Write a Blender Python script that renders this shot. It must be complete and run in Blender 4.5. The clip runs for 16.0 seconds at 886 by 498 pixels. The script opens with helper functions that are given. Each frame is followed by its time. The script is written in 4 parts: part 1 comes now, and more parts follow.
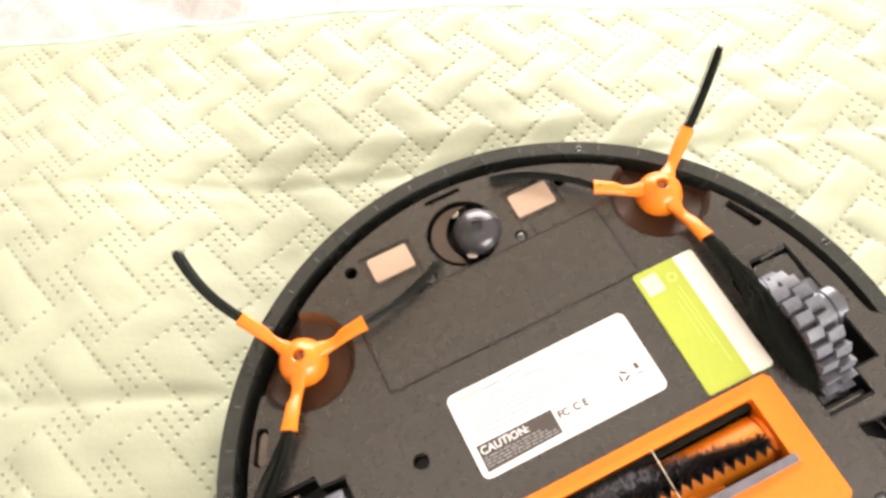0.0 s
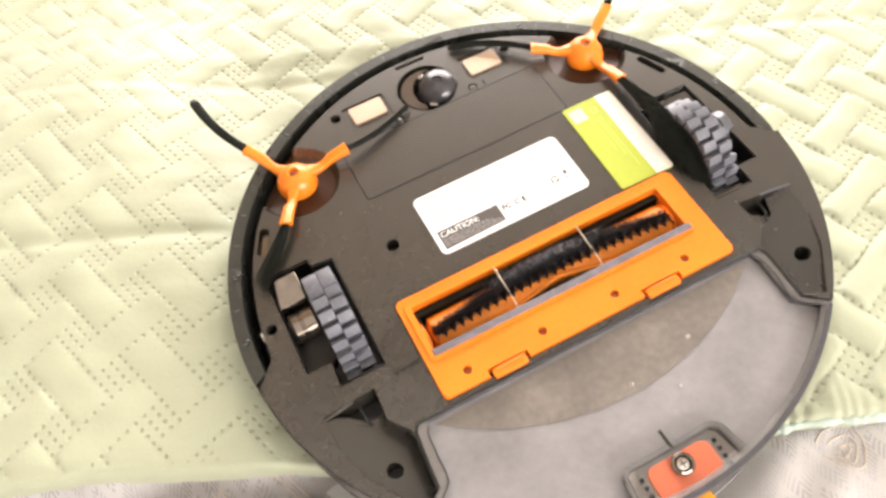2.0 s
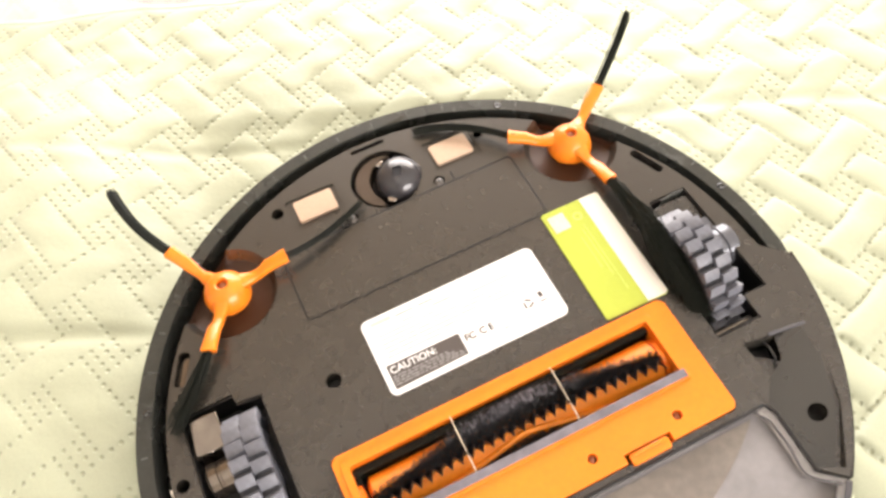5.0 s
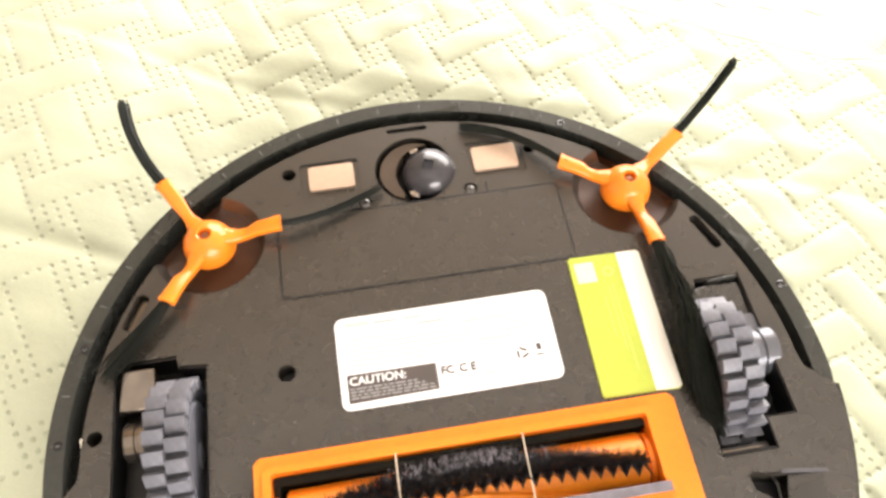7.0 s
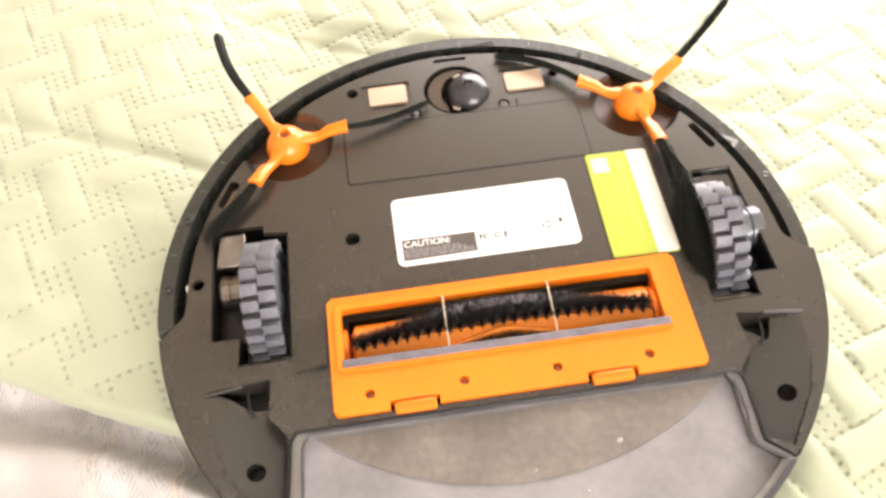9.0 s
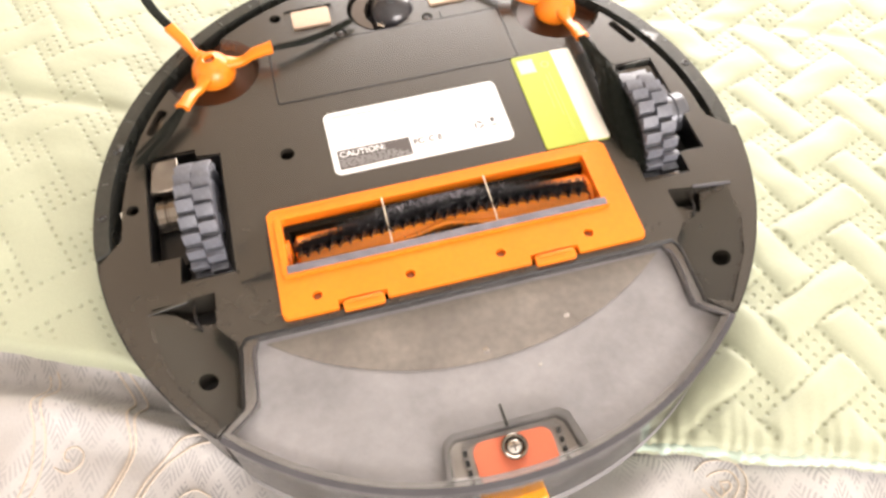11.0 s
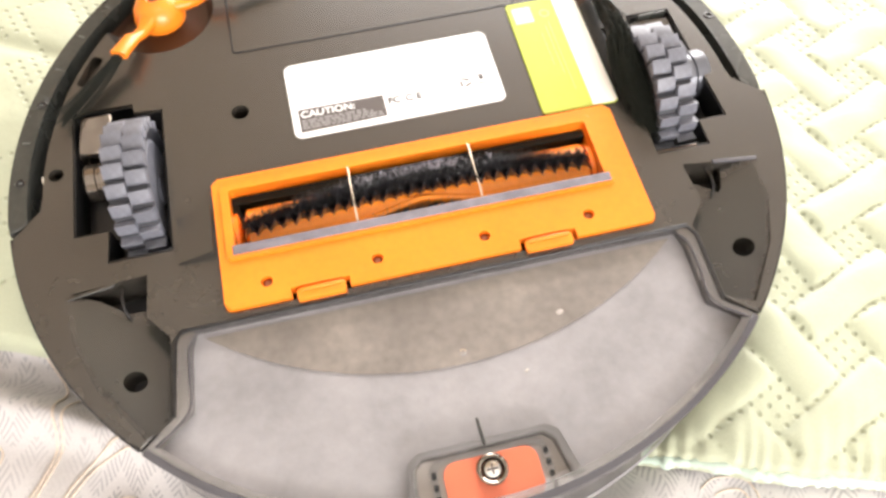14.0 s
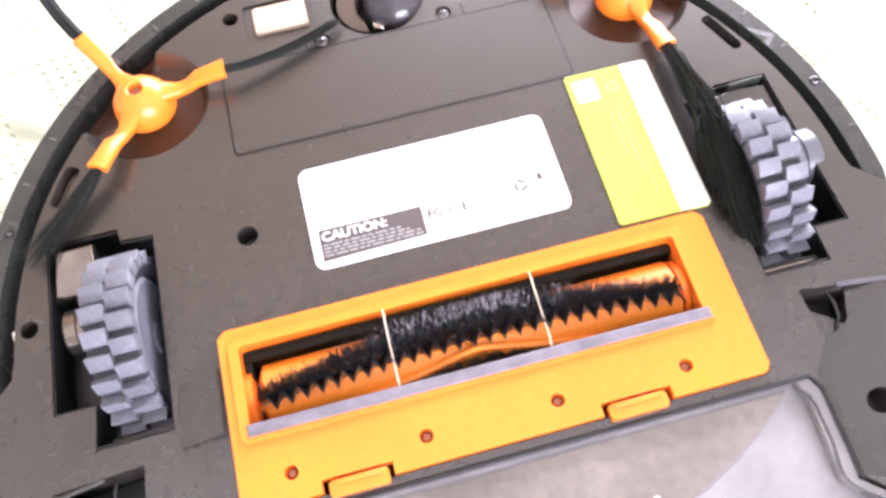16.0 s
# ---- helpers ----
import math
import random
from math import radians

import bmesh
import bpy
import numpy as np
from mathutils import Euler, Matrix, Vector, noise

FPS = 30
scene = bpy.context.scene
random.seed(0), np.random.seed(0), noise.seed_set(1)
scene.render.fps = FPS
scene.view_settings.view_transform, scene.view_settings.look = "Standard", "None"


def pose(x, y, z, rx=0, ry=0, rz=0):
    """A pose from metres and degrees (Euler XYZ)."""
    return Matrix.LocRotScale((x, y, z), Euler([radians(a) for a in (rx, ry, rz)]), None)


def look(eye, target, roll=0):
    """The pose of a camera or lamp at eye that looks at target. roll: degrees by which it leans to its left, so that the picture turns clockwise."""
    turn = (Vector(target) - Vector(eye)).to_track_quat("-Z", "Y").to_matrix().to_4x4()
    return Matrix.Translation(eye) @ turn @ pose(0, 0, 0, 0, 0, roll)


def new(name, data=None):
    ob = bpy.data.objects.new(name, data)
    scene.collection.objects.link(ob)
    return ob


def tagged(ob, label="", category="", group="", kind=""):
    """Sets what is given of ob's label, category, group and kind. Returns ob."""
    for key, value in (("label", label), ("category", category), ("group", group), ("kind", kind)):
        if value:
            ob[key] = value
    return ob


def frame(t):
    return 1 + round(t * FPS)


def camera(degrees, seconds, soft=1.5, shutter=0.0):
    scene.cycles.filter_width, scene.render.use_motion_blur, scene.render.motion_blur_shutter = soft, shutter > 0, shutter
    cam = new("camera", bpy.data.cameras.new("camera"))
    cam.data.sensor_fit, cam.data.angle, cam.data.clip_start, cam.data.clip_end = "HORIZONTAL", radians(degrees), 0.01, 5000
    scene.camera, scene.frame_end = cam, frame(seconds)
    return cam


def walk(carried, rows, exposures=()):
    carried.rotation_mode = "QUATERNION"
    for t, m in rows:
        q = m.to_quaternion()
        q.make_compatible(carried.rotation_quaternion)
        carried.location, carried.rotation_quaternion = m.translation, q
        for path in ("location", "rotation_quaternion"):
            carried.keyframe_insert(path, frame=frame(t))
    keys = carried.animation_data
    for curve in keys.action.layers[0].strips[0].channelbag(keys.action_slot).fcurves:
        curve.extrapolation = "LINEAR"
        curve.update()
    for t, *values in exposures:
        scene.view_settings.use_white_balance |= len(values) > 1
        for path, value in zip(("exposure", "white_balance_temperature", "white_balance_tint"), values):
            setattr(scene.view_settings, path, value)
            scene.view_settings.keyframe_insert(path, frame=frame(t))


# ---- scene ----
cam = camera(58.7, 16.0, soft=2.9)
ROWS = [
    # seconds, place in metres, turn in degrees
    (0.0, -0.0627, -0.0601, 0.4340, 27.10, 5.00, -25.76),
    (0.5, -0.0917, -0.1064, 0.4447, 29.18, 4.98, -26.02),
    (1.0, -0.1073, -0.1514, 0.4501, 30.71, 4.90, -26.20),
    (1.5, -0.1089, -0.1843, 0.4489, 31.23, 5.06, -26.86),
    (2.0, -0.1176, -0.2072, 0.4487, 31.26, 5.00, -27.05),
    (2.5, -0.1150, -0.2270, 0.4359, 30.87, 4.76, -27.18),
    (3.0, -0.1101, -0.2289, 0.4382, 30.54, 4.52, -27.14),
    (3.5, -0.1055, -0.2092, 0.4448, 30.50, 4.30, -26.78),
    (4.0, -0.0914, -0.1799, 0.4417, 30.61, 3.99, -26.24),
    (4.5, -0.0766, -0.1507, 0.4324, 30.65, 3.85, -25.72),
    (5.0, -0.0571, -0.1287, 0.4250, 30.48, 3.95, -25.81),
    (7.5, -0.0202, -0.1006, 0.3915, 29.21, -0.18, -7.50),
    (8.0, -0.0266, -0.1366, 0.4041, 30.27, 0.58, -7.50),
    (8.5, -0.0332, -0.1753, 0.4162, 32.01, 1.32, -7.64),
    (9.0, -0.0419, -0.2044, 0.4152, 32.71, 1.70, -8.13),
    (9.5, -0.0418, -0.2285, 0.4103, 32.78, 1.74, -10.12),
    (10.0, -0.0479, -0.2416, 0.4056, 32.71, 1.27, -12.06),
    (12.5, -0.0452, -0.2453, 0.3738, 30.74, 0.90, -15.72),
    (13.0, -0.0412, -0.2372, 0.3689, 30.19, 0.75, -15.15),
    (13.5, -0.0335, -0.2242, 0.3591, 29.51, 0.26, -14.03),
    (14.0, -0.0290, -0.2101, 0.3507, 28.94, 0.30, -13.39),
    (14.5, -0.0270, -0.1865, 0.3433, 28.04, 0.62, -13.10),
    (15.0, -0.0275, -0.1566, 0.3377, 27.00, 1.33, -13.71),
    (15.5, -0.0221, -0.1342, 0.3325, 26.07, 2.15, -14.84),
    (16.0, -0.0197, -0.1157, 0.3286, 25.21, 2.36, -14.67),
]
EXPOSURES = [(0.0, 0.12, 6600, 14), (5.0, 0.19, 6650, 14), (8.0, 0.27, 6670, 14), (10.0, 0.24, 6700, 14), (12.5, 0.18, 6550, 15), (14.0, 0.38, 6400, 13), (15.0, 0.70, 5950, 16), (16.0, 0.84, 5650, 24)]
walk(cam, [(t, pose(*place)) for t, *place in ROWS], EXPOSURES)

# ---- world and light: daylight through two windows of a plain room ----
SUN_UP, SUN_ROUND = 38.0, 100.0
sky_world = bpy.data.worlds.new("sky")
scene.world = sky_world
sky_world.use_nodes = True
wn = sky_world.node_tree
sky = wn.nodes.new("ShaderNodeTexSky")
sky.sky_type, sky.sun_disc = "NISHITA", False
sky.sun_elevation, sky.sun_rotation = radians(SUN_UP), radians(SUN_ROUND)
wn.links.new(sky.outputs[0], wn.nodes["Background"].inputs[0])
wn.nodes["Background"].inputs[1].default_value = 0.12


def window_light(name, place, target, width, height, power, colour):
    lamp = bpy.data.lights.new(name, "AREA")
    lamp.shape, lamp.size, lamp.size_y, lamp.energy, lamp.color = "RECTANGLE", width, height, power, colour
    ob = new(name, lamp)
    ob.matrix_world = look(place, target)
    return ob


window_light("window_daylight", (0.65, 1.13, 0.54), (0.2, 0.0, 0.35), 1.4, 0.8, 44, (1.0, 0.955, 0.90))
window_light("window_daylight", (0.55, -1.98, 0.95), (0.4, 0.1, 2.3), 1.4, 1.2, 96, (1.0, 0.955, 0.91))


# ---- materials ----
def node_material(name, colour, rough=0.5, metal=0.0, spec=0.5, grain=0.0, grain_size=400.0, stain=0.0, stain_size=25.0,
                  bump=0.0, bump_size=600.0, coat=0.0, sheen=0.0, transmission=0.0, per_piece=0.0):
    """A principled surface with fine grain, broad stains and fine relief."""
    m = bpy.data.materials.new(name)
    m.use_nodes = True
    t = m.node_tree
    b = t.nodes["Principled BSDF"]
    b.inputs["Roughness"].default_value = rough
    b.inputs["Metallic"].default_value = metal
    b.inputs["Specular IOR Level"].default_value = spec
    b.inputs["Coat Weight"].default_value = coat
    b.inputs["Coat Roughness"].default_value = 0.15
    b.inputs["Sheen Weight"].default_value = sheen
    b.inputs["Transmission Weight"].default_value = transmission
    place = t.nodes.new("ShaderNodeTexCoord")
    rgb = t.nodes.new("ShaderNodeRGB")
    rgb.outputs[0].default_value = (*colour, 1)
    last = rgb.outputs[0]
    for amount, size, detail in ((stain, stain_size, 4.0), (grain, grain_size, 2.0)):
        if not amount:
            continue
        tex = t.nodes.new("ShaderNodeTexNoise")
        tex.inputs["Scale"].default_value, tex.inputs["Detail"].default_value = size, detail
        t.links.new(place.outputs["Object"], tex.inputs["Vector"])
        ramp = t.nodes.new("ShaderNodeMapRange")
        ramp.inputs["From Min"].default_value, ramp.inputs["From Max"].default_value = 0.3, 0.7
        ramp.inputs["To Min"].default_value, ramp.inputs["To Max"].default_value = 1.0 - amount, 1.0 + amount
        t.links.new(tex.outputs[0], ramp.inputs["Value"])
        mul = t.nodes.new("ShaderNodeVectorMath")
        mul.operation = "SCALE"
        t.links.new(last, mul.inputs[0])
        t.links.new(ramp.outputs[0], mul.inputs["Scale"])
        last = mul.outputs[0]
    if per_piece:
        info = t.nodes.new("ShaderNodeObjectInfo")
        ramp = t.nodes.new("ShaderNodeMapRange")
        ramp.inputs["To Min"].default_value, ramp.inputs["To Max"].default_value = 1.0 - per_piece, 1.0 + per_piece
        t.links.new(info.outputs["Random"], ramp.inputs["Value"])
        mul = t.nodes.new("ShaderNodeVectorMath")
        mul.operation = "SCALE"
        t.links.new(last, mul.inputs[0])
        t.links.new(ramp.outputs[0], mul.inputs["Scale"])
        last = mul.outputs[0]
    t.links.new(last, b.inputs["Base Color"])
    if stain:
        tex = t.nodes.new("ShaderNodeTexNoise")
        tex.inputs["Scale"].default_value, tex.inputs["Detail"].default_value = stain_size * 1.7, 5.0
        t.links.new(place.outputs["Object"], tex.inputs["Vector"])
        ramp = t.nodes.new("ShaderNodeMapRange")
        ramp.inputs["To Min"].default_value, ramp.inputs["To Max"].default_value = max(0.03, rough - 0.04), min(1.0, rough + 0.04)
        t.links.new(tex.outputs[0], ramp.inputs["Value"])
        t.links.new(ramp.outputs[0], b.inputs["Roughness"])
    if bump:
        tex = t.nodes.new("ShaderNodeTexNoise")
        tex.inputs["Scale"].default_value, tex.inputs["Detail"].default_value = bump_size, 3.0
        t.links.new(place.outputs["Object"], tex.inputs["Vector"])
        relief = t.nodes.new("ShaderNodeBump")
        relief.inputs["Strength"].default_value, relief.inputs["Distance"].default_value = bump, 0.0004
        t.links.new(tex.outputs[0], relief.inputs["Height"])
        t.links.new(relief.outputs[0], b.inputs["Normal"])
    return m


BLACK = node_material("satin_black_plastic", (0.034, 0.030, 0.024), 0.27, spec=1.0, grain=0.06, grain_size=180, bump=0.015, bump_size=2500)
BUMPER = node_material("bumper_plastic", (0.036, 0.038, 0.033), 0.27, grain=0.1, stain=0.06, bump=0.1, bump_size=1800)
DARK = node_material("gloss_black_plastic", (0.010, 0.010, 0.011), 0.12, spec=0.6, grain=0.1, stain=0.2)
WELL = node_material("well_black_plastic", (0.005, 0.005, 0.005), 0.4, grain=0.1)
# dark recess brown with light bounced off the orange brush put in
DISH = node_material("orange_tinted_recess", (0.050, 0.025, 0.014), 0.42, spec=0.4, stain=0.15)
ORANGE = node_material("orange_plastic", (0.92, 0.232, 0.014), 0.30, grain=0.04, stain=0.06, bump=0.06, bump_size=1500)
RUBBER_ORANGE = node_material("orange_brush_core", (0.90, 0.262, 0.014), 0.45, grain=0.05, stain=0.1)
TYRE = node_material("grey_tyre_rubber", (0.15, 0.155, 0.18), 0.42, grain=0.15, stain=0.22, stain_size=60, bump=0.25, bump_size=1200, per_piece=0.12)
BRISTLE = node_material("black_bristle", (0.010, 0.010, 0.012), 0.3, spec=1.0, coat=0.8)
# pale colour that stands in for light glinting on the bristles
GLINT = node_material("pale_glint", (0.34, 0.32, 0.36), 0.4, spec=0.8)
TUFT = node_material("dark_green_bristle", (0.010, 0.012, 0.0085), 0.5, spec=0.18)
STEEL = node_material("screw_steel", (0.62, 0.60, 0.57), 0.22, metal=1.0, grain=0.15)
DARK_SCREW = node_material("blackened_screw", (0.20, 0.19, 0.18), 0.3, metal=0.9)
# even reddish brown for the small screw heads
BROWN_SCREW = node_material("brownish_screw", (0.32, 0.14, 0.08), 0.35, metal=0.7)
GOLD = node_material("nickel_contact", (0.52, 0.385, 0.28), 0.4, metal=0.35, grain=0.03, stain=0.08)
WHITE = node_material("white_label_paper", (0.82, 0.82, 0.81), 0.42, grain=0.02, stain=0.02)
LIME = node_material("lime_sticker", (0.43, 0.50, 0.07), 0.3, grain=0.02, stain=0.04)
LIME_PALE = node_material("lime_print", (0.55, 0.68, 0.16), 0.3)
PALE = node_material("pale_sticker_print", (0.80, 0.76, 0.66), 0.35, stain=0.03)
PINKISH = node_material("pale_rose_print", (0.72, 0.55, 0.46), 0.4, grain=0.1, grain_size=900)
INK = node_material("dark_print", (0.075, 0.062, 0.055), 0.5, stain=0.1)
FAINT = node_material("grey_print", (0.30, 0.29, 0.285), 0.5)
GREY_RUBBER = node_material("grey_rubber_blade", (0.17, 0.157, 0.178), 0.42, grain=0.1, stain=0.25, stain_size=90)
SMOKE_EDGE = node_material("dark_smoky_rim", (0.07, 0.068, 0.075), 0.2, stain=0.1)
WIRE = node_material("pale_wire", (0.78, 0.66, 0.50), 0.3, metal=0.3)
SILVER = node_material("gearbox_plastic", (0.25, 0.215, 0.18), 0.13, metal=0.9, stain=0.3, stain_size=60)
CASTER_PLATE = node_material("brownish_swivel_plate", (0.085, 0.066, 0.052), 0.2, metal=0.3, spec=0.7, stain=0.1)
CASTER_GREY = node_material("caster_grey_plastic", (0.034, 0.033, 0.037), 0.24, spec=0.7, grain=0.06, stain=0.12)
TRAY = node_material("brown_filter_tray", (0.188, 0.166, 0.144), 0.6, grain=0.12, grain_size=250, stain=0.2, stain_size=30)
DUST = node_material("dusty_bin_inside", (0.255, 0.245, 0.248), 0.75, grain=0.05, grain_size=250, stain=0.2, stain_size=26, bump=0.3, bump_size=300)
# streaky pale tone standing in for cloth seen through the bin wall
BACKING = node_material("pale_streaked_backing", (0.62, 0.60, 0.595), 0.7, grain=0.2, grain_size=500, stain=0.3, stain_size=70)
POCKET_DUST = node_material("beige_pocket", (0.42, 0.38, 0.34), 0.5, stain=0.15, stain_size=60)
TAB = node_material("amber_orange_plastic", (0.95, 0.36, 0.012), 0.28, stain=0.05)
RECESS = node_material("recess_black_plastic", (0.027, 0.026, 0.0205), 0.26, spec=0.9, grain=0.05, stain=0.05)
BOSS = node_material("ringed_grey_metal", (0.13, 0.135, 0.15), 0.3, metal=0.4, stain=0.15)
TICK = node_material("grey_tick_plastic", (0.12, 0.128, 0.12), 0.25)
# tyre rubber with the shade between the tread blocks put into its colour
TYRE_DARK = node_material("shaded_tyre_rubber", (0.035, 0.037, 0.045), 0.55, grain=0.15, bump=0.2, bump_size=1200)
FILTER_RED = node_material("red_orange_filter", (0.80, 0.20, 0.10), 0.4, stain=0.1)
MINT = node_material("mint_satin_binding", (0.56, 0.69, 0.58), 0.2, sheen=0.4, stain=0.15, stain_size=60, bump=0.6, bump_size=220)
CORD = node_material("cream_cord", (0.66, 0.57, 0.47), 0.5, grain=0.15, grain_size=900, bump=0.5, bump_size=1500)
PAINT = node_material("wall_paint", (0.72, 0.70, 0.66), 0.8, stain=0.04, stain_size=2, bump=0.1, bump_size=60)
CEILING = node_material("ceiling_paint", (0.86, 0.855, 0.84), 0.85, stain=0.03, stain_size=2)
BROWN_WALL = node_material("brown_wallpaper", (0.50, 0.39, 0.28), 0.8, stain=0.08, stain_size=5, bump=0.1, bump_size=60)
FLOOR = node_material("floor_boards", (0.25, 0.17, 0.11), 0.45, grain=0.15, grain_size=20, stain=0.2, stain_size=2)
FRAME_PAINT = node_material("window_paint", (0.8, 0.8, 0.79), 0.35, stain=0.03)


def maths(t, op, a, b=None, c=None):
    """A math node; a, b and c are sockets or numbers."""
    n = t.nodes.new("ShaderNodeMath")
    n.operation = op
    for i, v in enumerate((a, b, c)):
        if isinstance(v, (int, float)):
            n.inputs[i].default_value = v
        elif v is not None:
            t.links.new(v, n.inputs[i])
    return n.outputs[0]


def smoky_plastic(name, low, high, dust, tint):
    """Smoke-grey clear plastic with a dull, dusty bloom."""
    m = bpy.data.materials.new(name)
    m.use_nodes = True
    t = m.node_tree
    t.nodes.remove(t.nodes["Principled BSDF"])
    clear, gloss, haze = (t.nodes.new("ShaderNodeBsdf" + k) for k in ("Transparent", "Glossy", "Diffuse"))
    clear.inputs[0].default_value = (*tint, 1)
    gloss.inputs["Roughness"].default_value = 0.09
    haze.inputs[0].default_value = (*dust, 1)
    noise_tex, place = t.nodes.new("ShaderNodeTexNoise"), t.nodes.new("ShaderNodeTexCoord")
    noise_tex.inputs["Scale"].default_value, noise_tex.inputs["Detail"].default_value = 28, 3
    t.links.new(place.outputs["Object"], noise_tex.inputs["Vector"])
    ramp = t.nodes.new("ShaderNodeMapRange")
    ramp.inputs["From Min"].default_value, ramp.inputs["From Max"].default_value = 0.3, 0.75
    ramp.inputs["To Min"].default_value, ramp.inputs["To Max"].default_value = low, high
    t.links.new(noise_tex.outputs[0], ramp.inputs["Value"])
    speck, spots = t.nodes.new("ShaderNodeTexVoronoi"), t.nodes.new("ShaderNodeMapRange")
    speck.inputs["Scale"].default_value = 75
    t.links.new(place.outputs["Object"], speck.inputs["Vector"])
    spots.inputs["From Min"].default_value, spots.inputs["From Max"].default_value = 0.05, 0.16
    spots.inputs["To Min"].default_value, spots.inputs["To Max"].default_value = 0.07, 0.0
    t.links.new(speck.outputs["Distance"], spots.inputs["Value"])
    dusty = maths(t, "ADD", ramp.outputs[0], spots.outputs[0])
    first, second, edge = t.nodes.new("ShaderNodeMixShader"), t.nodes.new("ShaderNodeMixShader"), t.nodes.new("ShaderNodeFresnel")
    edge.inputs[0].default_value = 2.35
    t.links.new(dusty, first.inputs[0])
    t.links.new(clear.outputs[0], first.inputs[1])
    t.links.new(haze.outputs[0], first.inputs[2])
    t.links.new(edge.outputs[0], second.inputs[0])
    t.links.new(first.outputs[0], second.inputs[1])
    t.links.new(gloss.outputs[0], second.inputs[2])
    t.links.new(second.outputs[0], t.nodes["Material Output"].inputs[0])
    return m


SMOKY = smoky_plastic("smoky_lid_plastic", 0.14, 0.28, (0.345, 0.325, 0.315), (0.94, 0.93, 0.92))
CLEAR = smoky_plastic("smoky_clear_plastic", 0.06, 0.14, (0.36, 0.34, 0.33), (0.94, 0.94, 0.94))


DOTS = (0.0422 / 7, 0.0383 / 7)  # spacing of the needle holes, the two ways


def quilt_material():
    m = node_material("pale_green_quilt", (0.435, 0.463, 0.325), 0.5, spec=0.35, grain=0.05, grain_size=1500, stain=0.05, stain_size=9, sheen=0.35)
    t = m.node_tree
    b = t.nodes["Principled BSDF"]
    uv = t.nodes.new("ShaderNodeUVMap")
    uv.uv_map = "weave"
    sep = t.nodes.new("ShaderNodeSeparateXYZ")
    t.links.new(uv.outputs[0], sep.inputs[0])
    mask = t.nodes.new("ShaderNodeAttribute")
    mask.attribute_name = "stitch"
    cells = []
    for k in (0, 1):
        f = maths(t, "FRACT", maths(t, "ADD", maths(t, "DIVIDE", sep.outputs[k], DOTS[k]), 0.5))
        cells.append(maths(t, "MULTIPLY", maths(t, "SUBTRACT", f, 0.5), DOTS[k]))
    d = maths(t, "SQRT", maths(t, "ADD", maths(t, "MULTIPLY", cells[0], cells[0]), maths(t, "MULTIPLY", cells[1], cells[1])))
    hole = t.nodes.new("ShaderNodeMapRange")
    hole.interpolation_type = "SMOOTHSTEP"
    hole.inputs["From Min"].default_value, hole.inputs["From Max"].default_value = 0.0005, 0.0017
    hole.inputs["To Min"].default_value, hole.inputs["To Max"].default_value = 1.0, 0.0
    t.links.new(d, hole.inputs["Value"])
    hole_amount = maths(t, "MULTIPLY", hole.outputs[0], mask.outputs["Fac"])
    # shade inside the needle holes is mixed into the base colour
    old = b.inputs["Base Color"].links[0].from_socket
    mix = t.nodes.new("ShaderNodeMix")
    mix.data_type = "RGBA"
    t.links.new(maths(t, "MULTIPLY", hole_amount, 0.38), mix.inputs[0])
    t.links.new(old, mix.inputs[6])
    mix.inputs[7].default_value = (0.21, 0.22, 0.13, 1)
    t.links.new(mix.outputs[2], b.inputs["Base Color"])
    fine = t.nodes.new("ShaderNodeTexNoise")
    fine.inputs["Scale"].default_value = 260
    place = t.nodes.new("ShaderNodeTexCoord")
    t.links.new(place.outputs["Object"], fine.inputs["Vector"])
    height = maths(t, "SUBTRACT", maths(t, "MULTIPLY", fine.outputs[0], 0.25), hole_amount)
    relief = t.nodes.new("ShaderNodeBump")
    relief.inputs["Strength"].default_value, relief.inputs["Distance"].default_value = 0.8, 0.0009
    t.links.new(height, relief.inputs["Height"])
    t.links.new(relief.outputs[0], b.inputs["Normal"])
    return m


